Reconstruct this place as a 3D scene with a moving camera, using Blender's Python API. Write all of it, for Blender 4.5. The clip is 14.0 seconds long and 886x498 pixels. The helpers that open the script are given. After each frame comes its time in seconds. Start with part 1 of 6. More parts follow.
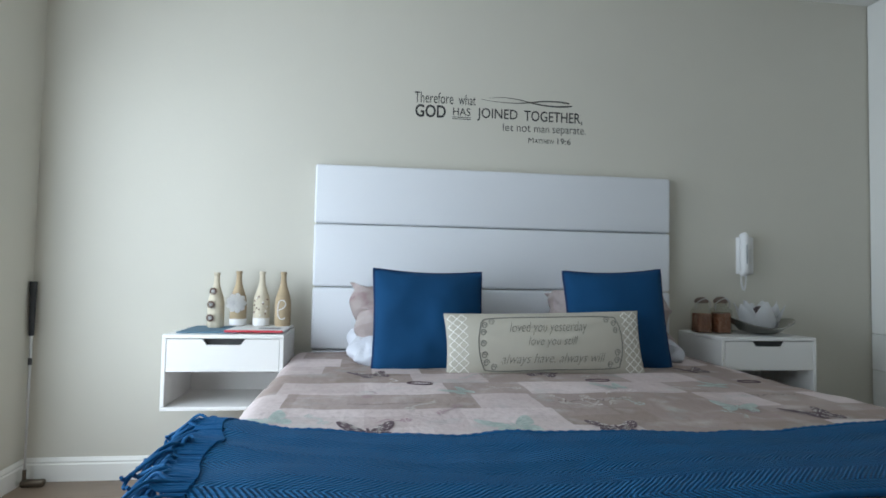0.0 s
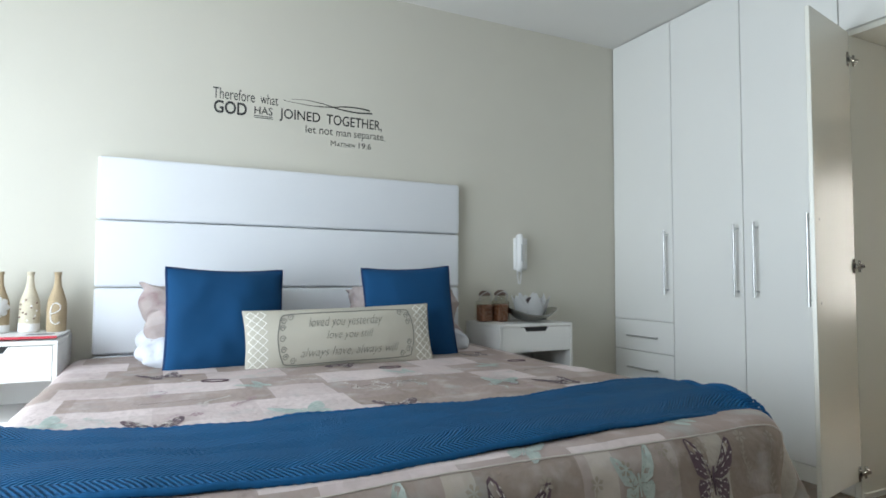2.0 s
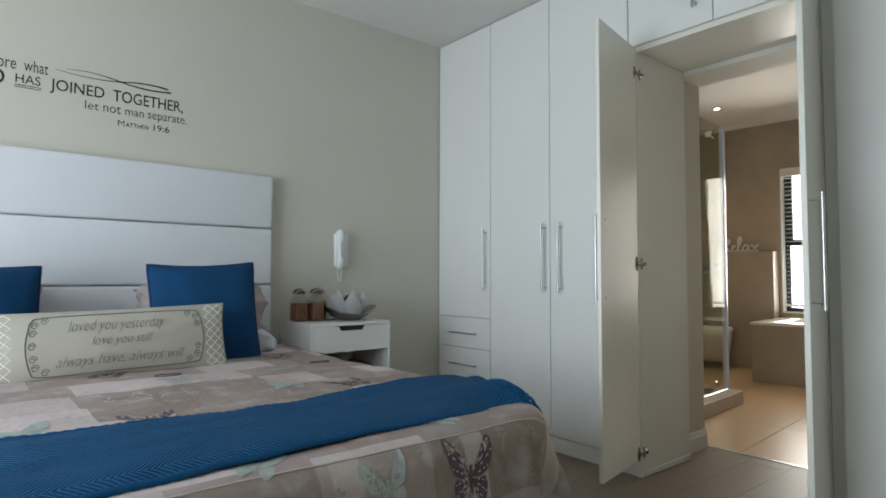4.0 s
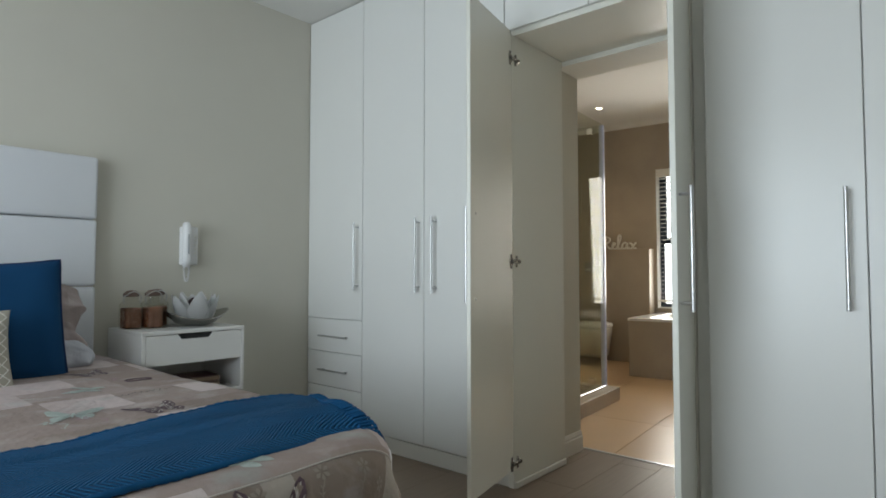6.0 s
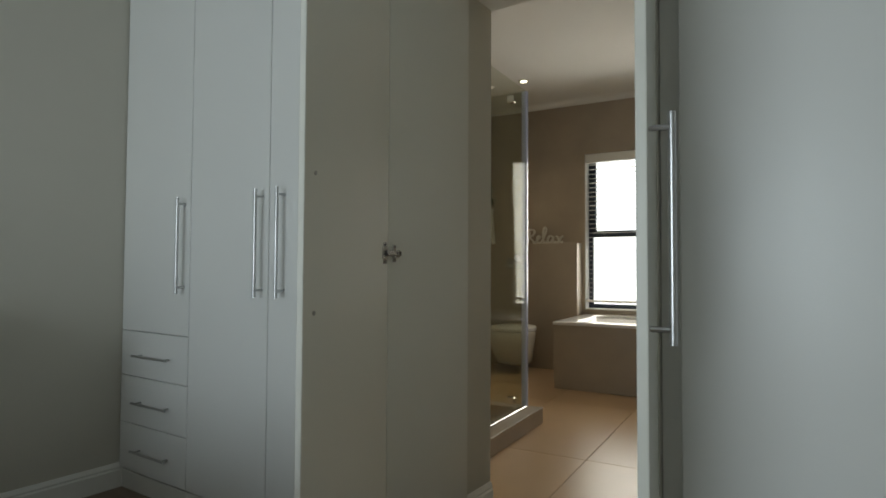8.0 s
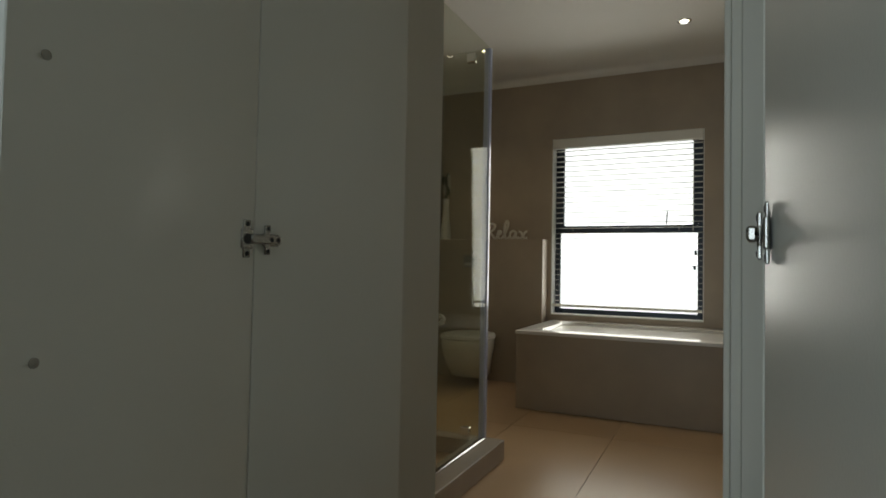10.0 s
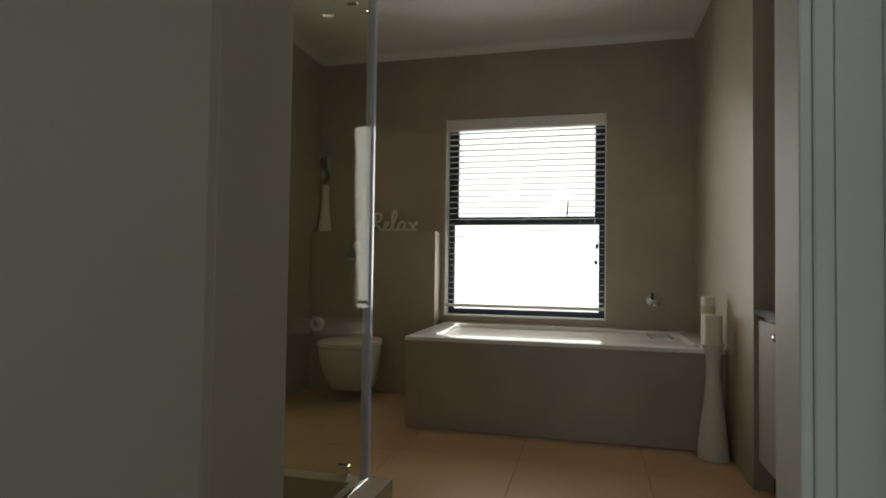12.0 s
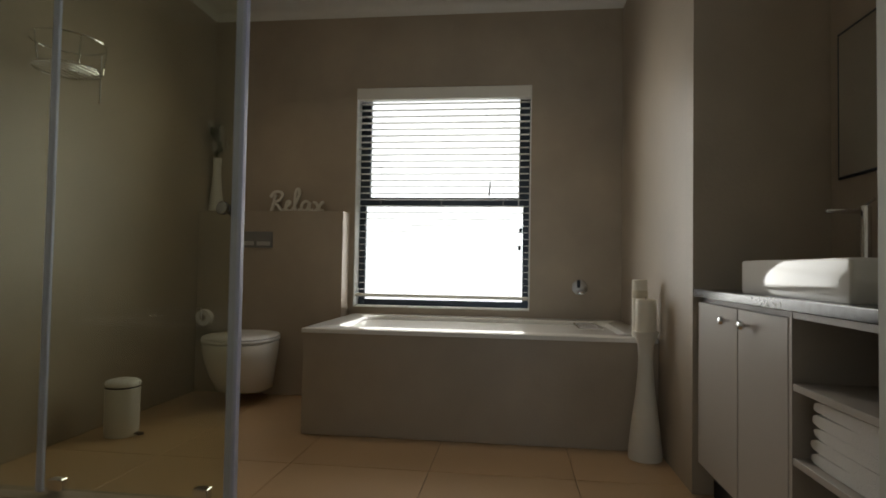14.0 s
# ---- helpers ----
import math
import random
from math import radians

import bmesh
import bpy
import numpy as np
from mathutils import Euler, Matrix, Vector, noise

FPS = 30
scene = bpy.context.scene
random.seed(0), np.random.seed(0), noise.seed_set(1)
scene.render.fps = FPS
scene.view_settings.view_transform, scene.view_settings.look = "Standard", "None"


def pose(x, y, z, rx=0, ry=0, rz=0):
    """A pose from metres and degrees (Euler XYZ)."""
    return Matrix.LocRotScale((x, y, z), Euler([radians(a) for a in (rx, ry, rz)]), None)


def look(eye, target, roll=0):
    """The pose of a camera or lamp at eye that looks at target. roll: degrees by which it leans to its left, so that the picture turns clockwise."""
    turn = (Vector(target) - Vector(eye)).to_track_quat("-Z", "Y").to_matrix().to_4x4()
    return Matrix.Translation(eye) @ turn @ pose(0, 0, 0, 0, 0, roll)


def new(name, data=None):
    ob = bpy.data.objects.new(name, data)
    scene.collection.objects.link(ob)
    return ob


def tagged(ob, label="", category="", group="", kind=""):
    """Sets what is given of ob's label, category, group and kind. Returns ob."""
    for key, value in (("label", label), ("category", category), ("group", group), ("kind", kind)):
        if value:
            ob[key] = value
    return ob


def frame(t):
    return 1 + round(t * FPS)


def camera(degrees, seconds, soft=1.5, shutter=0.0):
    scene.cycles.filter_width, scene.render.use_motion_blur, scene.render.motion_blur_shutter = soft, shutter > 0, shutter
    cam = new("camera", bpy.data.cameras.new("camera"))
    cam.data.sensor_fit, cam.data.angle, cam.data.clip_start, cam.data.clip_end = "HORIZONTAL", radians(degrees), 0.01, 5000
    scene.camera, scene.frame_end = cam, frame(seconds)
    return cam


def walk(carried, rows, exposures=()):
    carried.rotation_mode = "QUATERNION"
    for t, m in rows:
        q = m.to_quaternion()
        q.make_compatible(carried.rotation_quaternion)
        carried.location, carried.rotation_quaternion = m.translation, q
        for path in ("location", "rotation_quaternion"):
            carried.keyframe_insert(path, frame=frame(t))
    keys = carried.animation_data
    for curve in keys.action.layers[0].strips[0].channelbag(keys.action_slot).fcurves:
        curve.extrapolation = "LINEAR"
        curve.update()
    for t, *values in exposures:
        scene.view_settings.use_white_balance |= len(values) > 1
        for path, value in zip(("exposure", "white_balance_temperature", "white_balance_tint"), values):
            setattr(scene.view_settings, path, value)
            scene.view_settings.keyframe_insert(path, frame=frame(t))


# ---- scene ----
cam = camera(74.7, 14.0, 1.75)
PATH = [
    (0, (0.485, 0.577, 0.968), (0.746, 2.558, 1.059), 1.1),
    (0.5, (0.456, 0.539, 0.96), (0.889, 2.49, 1.054), 0.9),
    (1, (0.441, 0.502, 0.946), (1.039, 2.408, 1.05), 0.6),
    (1.5, (0.459, 0.459, 0.96), (1.196, 2.315, 1.056), 0.6),
    (2, (0.505, 0.424, 0.952), (1.373, 2.223, 1.053), 0.3),
    (2.5, (0.554, 0.407, 0.942), (1.541, 2.143, 1.047), 0.3),
    (3, (0.587, 0.395, 0.945), (1.686, 2.063, 1.044), 0.2),
    (3.5, (0.639, 0.386, 0.952), (1.837, 1.985, 1.045), 0.2),
    (3.7, (0.692, 0.385, 0.949), (1.921, 1.959, 1.043), 0.2),
    (6, (1.068, 0.473, 0.96), (2.584, 1.775, 1.045), 0.0),
    (6.5, (1.255, 0.542, 0.954), (2.845, 1.754, 1.033), 0.0),
    (7, (1.477, 0.582, 0.958), (3.107, 1.739, 1.035), 0.0),
    (7.5, (1.664, 0.677, 0.958), (3.312, 1.808, 1.032), 0.0),
    (7.7, (1.76, 0.741, 0.965), (3.414, 1.863, 1.037), 0.1),
    (10, (2.559, 1.171, 0.973), (4.299, 2.156, 1.036), 1.09),
    (10.5, (2.712, 1.220, 0.974), (4.487, 2.139, 1.036), 0.95),
    (11, (2.871, 1.274, 0.972), (4.672, 2.142, 1.036), 0.86),
    (11.5, (3.011, 1.374, 0.979), (4.861, 2.132, 1.034), 0.82),
    (12, (3.119, 1.418, 0.965), (5.016, 2.050, 1.024), 0.78),
    (12.5, (3.256, 1.420, 0.950), (5.177, 1.973, 1.012), 0.86),
    (13, (3.373, 1.422, 0.920), (5.307, 1.929, 0.984), 0.96),
    (13.5, (3.486, 1.445, 0.903), (5.433, 1.899, 0.958), 0.95),
    (14, (3.574, 1.447, 0.864), (5.535, 1.834, 0.928), 0.98),
]
EXPOSURES = [(0.0, -0.82, 6300, 10), (0.6, -0.60, 6350, 10), (1.5, -0.33, 6450, 10), (2.0, -0.28, 6500, 10), (3.0, -0.52, 6550, 10), (3.7, -0.6, 6550, 10), (6.0, -0.61, 6550, 9), (7.0, -0.98, 6600, 8),
             (7.7, -1.20, 6650, 7), (10.0, -1.80, 6500, 5), (10.5, -1.86, 6450, 5), (11.0, -2.04, 6400, 5), (11.5, -1.96, 6450, 6), (12.3, -1.80, 6500, 7), (13.0, -1.64, 6450, 8), (14.0, -1.70, 6400, 8)]
walk(cam, [(t, look(eye, target, roll)) for t, eye, target, roll in PATH], EXPOSURES)

# the bathroom stands at a slight angle to the bedroom
TURN = Matrix.Translation((7.0, 2.2, 0)) @ Matrix.Rotation(radians(4.21), 4, "Z") @ Matrix.Translation((-7.0, -2.2, 0))

# ---- light ----
world = bpy.data.worlds.new("world")
scene.world = world
world.use_nodes = True
wn = world.node_tree
sky = wn.nodes.new("ShaderNodeTexSky")
sky.sky_type = "NISHITA"
sky.sun_disc = False
sky.sun_elevation, sky.sun_rotation = radians(64), radians(110)
wn.links.new(sky.outputs["Color"], wn.nodes["Background"].inputs["Color"])
wn.nodes["Background"].inputs["Strength"].default_value = 0.1


def lamp(name, kind, m, power, color, **kw):
    data = bpy.data.lights.new(name, kind)
    data.energy, data.color = power, color
    for k, v in kw.items():
        if k == "size": data.size = v
        if k == "size_y": data.shape, data.size_y = "RECTANGLE", v
        if k == "angle": data.angle = v
        if k == "spread": data.spread = v
        if k == "radius": data.shadow_soft_size = v
        if k == "spot": data.spot_size, data.spot_blend = v, 0.6
    ob = new(name, data)
    ob.matrix_basis = m
    return ob


lamp("sun", "SUN", look((12, 1.0, 9), (7.0, 2.5, 0.5)), 4.0, (1.0, 0.95, 0.88), angle=radians(0.5))
# daylight of the bedroom's window, in its opening
lamp("window_light", "AREA", look((-1.06, 1.775, 1.18), (0.5, 1.775, 1.18)), 127, (0.80, 0.92, 1.02), size=2.30, size_y=1.6)
# daylight of the bathroom's window
lamp("bath_window_light", "AREA", TURN @ look((7.41, 2.195, 1.34), (6.0, 2.195, 1.24)), 37, (1.0, 0.96, 0.88), size=1.15, size_y=1.45, spread=radians(140))

# ---- materials ----


def mat(name, color, rough=0.5, metal=0.0, vary=0.06, scale=3.0, bump=0.02, fine=120.0, rand=0.0, spec=0.5, coat=0.0):
    m = bpy.data.materials.new(name)
    m.use_nodes = True
    nt = m.node_tree
    b = nt.nodes["Principled BSDF"]
    b.inputs["Roughness"].default_value, b.inputs["Metallic"].default_value = rough, metal
    b.inputs["Specular IOR Level"].default_value = spec
    b.inputs["Coat Weight"].default_value = coat
    tc = nt.nodes.new("ShaderNodeTexCoord")
    big, small = nt.nodes.new("ShaderNodeTexNoise"), nt.nodes.new("ShaderNodeTexNoise")
    big.inputs["Scale"].default_value, small.inputs["Scale"].default_value = scale, fine
    big.inputs["Detail"].default_value = 5
    for n in (big, small):
        nt.links.new(tc.outputs["Object"], n.inputs["Vector"])
    ramp = nt.nodes.new("ShaderNodeMapRange")
    ramp.inputs["To Min"].default_value, ramp.inputs["To Max"].default_value = 1 - vary, 1 + vary
    nt.links.new(big.outputs["Fac"], ramp.inputs["Value"])
    mul = nt.nodes.new("ShaderNodeVectorMath")
    mul.operation = "SCALE"
    mul.inputs[0].default_value = color
    nt.links.new(ramp.outputs["Result"], mul.inputs["Scale"])
    last = mul.outputs["Vector"]
    if rand:
        info = nt.nodes.new("ShaderNodeObjectInfo")
        r2 = nt.nodes.new("ShaderNodeMapRange")
        r2.inputs["To Min"].default_value, r2.inputs["To Max"].default_value = 1 - rand, 1 + rand
        nt.links.new(info.outputs["Random"], r2.inputs["Value"])
        m2 = nt.nodes.new("ShaderNodeVectorMath")
        m2.operation = "SCALE"
        nt.links.new(last, m2.inputs[0])
        nt.links.new(r2.outputs["Result"], m2.inputs["Scale"])
        last = m2.outputs["Vector"]
    nt.links.new(last, b.inputs["Base Color"])
    rr = nt.nodes.new("ShaderNodeMapRange")
    rr.inputs["To Min"].default_value, rr.inputs["To Max"].default_value = max(rough - vary * 0.4, 0.01), min(rough + vary * 0.4, 1)
    nt.links.new(big.outputs["Fac"], rr.inputs["Value"])
    nt.links.new(rr.outputs["Result"], b.inputs["Roughness"])
    if bump:
        bp = nt.nodes.new("ShaderNodeBump")
        bp.inputs["Strength"].default_value, bp.inputs["Distance"].default_value = bump, 0.01
        nt.links.new(small.outputs["Fac"], bp.inputs["Height"])
        nt.links.new(bp.outputs["Normal"], b.inputs["Normal"])
    return m


def glowing(name, color, power):
    m = bpy.data.materials.new(name)
    m.use_nodes = True
    b = m.node_tree.nodes["Principled BSDF"]
    b.inputs["Base Color"].default_value = (*color, 1)
    b.inputs["Emission Color"].default_value = (*color, 1)
    b.inputs["Emission Strength"].default_value = power
    return m


def glass_mat(name, tint, rough=0.02, mix=0.035):
    m = bpy.data.materials.new(name)
    m.use_nodes = True
    nt = m.node_tree
    nt.nodes.remove(nt.nodes["Principled BSDF"])
    tr, gl, mx, fr = (nt.nodes.new(k) for k in ("ShaderNodeBsdfTransparent", "ShaderNodeBsdfGlossy", "ShaderNodeMixShader", "ShaderNodeLayerWeight"))
    tr.inputs["Color"].default_value = (*tint, 1)
    gl.inputs["Roughness"].default_value = rough
    pw, ad = nt.nodes.new("ShaderNodeMath"), nt.nodes.new("ShaderNodeMath")
    pw.operation, ad.operation = "POWER", "MULTIPLY_ADD"
    fr.inputs["Blend"].default_value = 0.5
    nt.links.new(fr.outputs["Facing"], pw.inputs[0])
    pw.inputs[1].default_value = 5.0
    nt.links.new(pw.outputs[0], ad.inputs[0])
    ad.inputs[1].default_value, ad.inputs[2].default_value = 0.40, mix
    nt.links.new(ad.outputs[0], mx.inputs["Fac"])
    nt.links.new(tr.outputs["BSDF"], mx.inputs[1])
    nt.links.new(gl.outputs["BSDF"], mx.inputs[2])
    nt.links.new(mx.outputs["Shader"], nt.nodes["Material Output"].inputs["Surface"])
    return m


WALL = mat("wall_paint", (0.60, 0.575, 0.50), 0.65, vary=0.03, bump=0.06, fine=180)
JAMB = mat("jamb_paint", (0.70, 0.68, 0.60), 0.6, vary=0.04, bump=0.05)
CEIL = mat("ceiling_paint", (0.77, 0.76, 0.73), 0.8, vary=0.02, bump=0.04)
TRIM = mat("trim_paint", (0.80, 0.79, 0.74), 0.4, vary=0.03)
MELAMINE = mat("white_melamine", (0.81, 0.81, 0.785), 0.30, vary=0.02, bump=0.03, fine=260)
INNER = mat("melamine_inner", (0.81, 0.80, 0.725), 0.26, vary=0.03, bump=0.03, fine=260)
PANEL = mat("melamine_panel", (0.82, 0.81, 0.735), 0.34, vary=0.03, bump=0.03, fine=260, spec=0.5)
NIGHT = mat("white_lacquer", (0.81, 0.80, 0.775), 0.35, vary=0.02)
# near black: painted shade in recesses, and the candle's wick
SHADEWICK = mat("recess_shade_and_wick", (0.03, 0.03, 0.03), 0.7)
STEEL = mat("brushed_steel", (0.55, 0.55, 0.55), 0.3, 1.0, vary=0.05, bump=0.02)
CHROME = mat("chrome", (0.75, 0.75, 0.77), 0.08, 1.0, vary=0.02, bump=0)
HINGE = mat("nickel_hinge", (0.42, 0.41, 0.385), 0.27, 1.0)
KNOB = mat("dark_chrome", (0.28, 0.28, 0.29), 0.22, 1.0)
SCREW = mat("dark_screw", (0.05, 0.05, 0.05), 0.4, 0.6)
LEATHER = mat("white_leatherette", (0.72, 0.735, 0.765), 0.45, vary=0.03, bump=0.12, fine=420)
TILEWALL = mat("taupe_wall_tile", (0.385, 0.325, 0.255), 0.42, vary=0.20, scale=3.2, bump=0.08, fine=60)
TILEFLOOR = mat("sand_floor_tile", (0.57, 0.39, 0.225), 0.32, vary=0.08, scale=4, bump=0.03, rand=0.04)
GROUT = mat("grout", (0.24, 0.19, 0.15), 0.9)
PORCELAIN = mat("white_porcelain", (0.76, 0.75, 0.72), 0.06, vary=0.01, bump=0, coat=0.3)
ACRYLIC = mat("white_acrylic", (0.80, 0.79, 0.76), 0.12, vary=0.01, bump=0)
FRAME = mat("charcoal_aluminium", (0.032, 0.042, 0.060), 0.4, 0.3)
BLIND = mat("white_blind", (0.82, 0.80, 0.74), 0.45, vary=0.02)
GLASS = glass_mat("shower_glass", (0.91, 0.92, 0.87), mix=0.028)
PANE = glass_mat("window_pane", (0.97, 0.98, 0.98))
SEAL = mat("clear_seal", (0.60, 0.67, 0.95), 0.18, 0.0, vary=0.05, coat=0.5)
GRANITE = mat("dark_granite", (0.05, 0.055, 0.065), 0.12, vary=0.4, scale=60, bump=0)
VANITY = mat("grey_vanity_board", (0.42, 0.385, 0.35), 0.4, vary=0.03)
MIRROR = mat("mirror", (0.85, 0.87, 0.86), 0.01, 1.0, vary=0.0, bump=0)
VINYL = mat("black_vinyl", (0.015, 0.015, 0.016), 0.5, vary=0.05)
BLUECUSHION = mat("blue_linen", (0.008, 0.057, 0.146), 0.85, vary=0.12, scale=8, bump=0.25, fine=500, spec=0.15)
PIPING = mat("navy_piping", (0.008, 0.03, 0.09), 0.8, spec=0.2)
CREAM = mat("cream_canvas", (0.46, 0.43, 0.36), 0.85, vary=0.05, scale=9, bump=0.2, fine=600, spec=0.2)
TRELLIS = mat("white_trellis_print", (0.85, 0.84, 0.80), 0.8)
GREYINK = mat("grey_ink", (0.17, 0.165, 0.15), 0.8)
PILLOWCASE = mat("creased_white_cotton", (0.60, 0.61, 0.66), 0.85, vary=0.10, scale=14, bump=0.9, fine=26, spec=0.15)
SHEET = mat("white_cotton", (0.80, 0.80, 0.82), 0.8, bump=0.15, fine=400)
PURPLE = mat("purple_print", (0.105, 0.065, 0.08), 0.85, vary=0.5, scale=70)
TEAL = mat("teal_print", (0.41, 0.46, 0.43), 0.85, vary=0.4, scale=60)
TEALVEIN = mat("teal_vein_print", (0.33, 0.40, 0.37), 0.85)
BROWNPAGE = mat("brown_paper", (0.26, 0.19, 0.13), 0.9, vary=0.2, scale=40)
PALEPRINT = mat("pale_print", (0.55, 0.50, 0.46), 0.85)
FAINTPRINT = mat("faint_print", (0.33, 0.285, 0.235), 0.85)
WHITEPRINT = mat("white_print", (0.72, 0.66, 0.64), 0.85)
MAUVE = mat("mauve_print", (0.34, 0.22, 0.25), 0.85, vary=0.3, scale=60)
OUTSIDE = glowing("white_haze", (1.0, 1.0, 1.0), 5.6)
BULB = glowing("bulb", (1.0, 0.86, 0.62), 18.0)


def cloth_nodes(name, pal, size, spec=0.15, hem=None, blotch=0.45):
    """Printed patchwork on the flat lie of the cloth."""
    m = bpy.data.materials.new(name)
    m.use_nodes = True
    nt = m.node_tree
    b = nt.nodes["Principled BSDF"]
    b.inputs["Roughness"].default_value, b.inputs["Specular IOR Level"].default_value = 0.85, spec
    uv = nt.nodes.new("ShaderNodeUVMap")
    uv.uv_map = "flat"

    def brick(c1, c2, w, h, off, shift):
        mp = nt.nodes.new("ShaderNodeMapping")
        mp.inputs["Location"].default_value = shift
        nt.links.new(uv.outputs["UV"], mp.inputs["Vector"])
        t = nt.nodes.new("ShaderNodeTexBrick")
        t.offset, t.squash, t.squash_frequency = off, 0.7, 3
        t.inputs["Color1"].default_value, t.inputs["Color2"].default_value = (*c1, 1), (*c2, 1)
        t.inputs["Mortar"].default_value = (*c2, 1)
        t.inputs["Scale"].default_value, t.inputs["Mortar Size"].default_value = 1.0, 0.0
        t.inputs["Brick Width"].default_value, t.inputs["Row Height"].default_value = w, h
        nt.links.new(mp.outputs["Vector"], t.inputs["Vector"])
        return t.outputs["Color"]

    def mix(a, c, fac, kind="MIX"):
        n = nt.nodes.new("ShaderNodeMix")
        n.data_type, n.blend_type = "RGBA", kind
        for sock, v in ((n.inputs["Factor"], fac), (n.inputs["A"], a), (n.inputs["B"], c)):
            if isinstance(v, (int, float)): sock.default_value = v
            elif isinstance(v, tuple): sock.default_value = (*v, 1)
            else: nt.links.new(v, sock)
        return n.outputs["Result"]

    def ns(scale, lo, hi, detail=4):
        n = nt.nodes.new("ShaderNodeTexNoise")
        n.inputs["Scale"].default_value, n.inputs["Detail"].default_value = scale, detail
        nt.links.new(uv.outputs["UV"], n.inputs["Vector"])
        r = nt.nodes.new("ShaderNodeMapRange")
        r.inputs["From Min"].default_value, r.inputs["From Max"].default_value = lo, hi
        nt.links.new(n.outputs["Fac"], r.inputs["Value"])
        return r.outputs["Result"]

    def stops(sock, cols):
        n = nt.nodes.new("ShaderNodeValToRGB")
        n.color_ramp.interpolation = "CONSTANT"
        for k, c in enumerate(cols):
            e = n.color_ramp.elements[k] if k < 2 else n.color_ramp.elements.new(k / len(cols))
            e.position, e.color = k / len(cols), (*c, 1)
        nt.links.new(sock, n.inputs["Fac"])
        return n.outputs["Color"]

    def soft(sock, k):
        n = nt.nodes.new("ShaderNodeMath")
        n.operation = "MULTIPLY"
        nt.links.new(sock, n.inputs[0])
        n.inputs[1].default_value = k
        return n.outputs[0]

    black, white = (0, 0, 0), (1, 1, 1)
    one = stops(brick(black, white, size, size * 0.72, 0.37, (0.05, 0.1, 0)), (pal[0], pal[1], pal[2], pal[3], pal[0], pal[1]))
    two = stops(brick(black, white, size * 1.7, size * 1.15, 0.6, (0.17, 0.03, 0)), (pal[2], pal[3], pal[1], pal[0]))
    col = mix(one, two, 0.18)

    if hem is not None:                          # the hanging panel below the seam is printed mostly taupe
        sp = nt.nodes.new("ShaderNodeSeparateXYZ")
        nt.links.new(uv.outputs["UV"], sp.inputs[0])
        lt = nt.nodes.new("ShaderNodeMath")
        lt.operation = "LESS_THAN"
        nt.links.new(sp.outputs["Y"], lt.inputs[0])
        lt.inputs[1].default_value = hem
        col = mix(col, (0.225, 0.178, 0.138), soft(lt.outputs[0], 0.62))
        fr = nt.nodes.new("ShaderNodeMath")
        fr.operation = "PINGPONG"
        nt.links.new(sp.outputs["X"], fr.inputs[0])
        fr.inputs[1].default_value = 0.17
        edge = nt.nodes.new("ShaderNodeMath")
        edge.operation = "LESS_THAN"
        nt.links.new(fr.outputs[0], edge.inputs[0])
        edge.inputs[1].default_value = 0.034
        both = nt.nodes.new("ShaderNodeMath")
        both.operation = "MULTIPLY"
        nt.links.new(edge.outputs[0], both.inputs[0])
        nt.links.new(lt.outputs[0], both.inputs[1])
        col = mix(col, (0.50, 0.45, 0.39), soft(both.outputs[0], 0.7))
    col = mix(col, pal[4], soft(ns(11, 0.52, 0.72), 0.38))
    col = mix(col, pal[5], soft(ns(7, 0.58, 0.72), blotch))
    col = mix(col, (0.36, 0.30, 0.28), soft(ns(30, 0.50, 0.76, 6), 0.38))
    nt.links.new(col, b.inputs["Base Color"])
    bp = nt.nodes.new("ShaderNodeBump")
    bp.inputs["Strength"].default_value, bp.inputs["Distance"].default_value = 0.35, 0.01
    nt.links.new(ns(45, 0, 1, 3), bp.inputs["Height"])
    nt.links.new(bp.outputs["Normal"], b.inputs["Normal"])
    return m


PATCH = cloth_nodes("patchwork_print", [(0.63, 0.54, 0.53), (0.34, 0.27, 0.245), (0.55, 0.46, 0.45), (0.30, 0.235, 0.205), (0.62, 0.56, 0.54), (0.37, 0.41, 0.395)], 0.27, hem=1.430)
FLORAL = cloth_nodes("floral_print", [(0.40, 0.33, 0.32), (0.33, 0.27, 0.255), (0.39, 0.33, 0.315), (0.35, 0.295, 0.28), (0.56, 0.50, 0.49), (0.20, 0.10, 0.12)], 0.10, blotch=0.85)


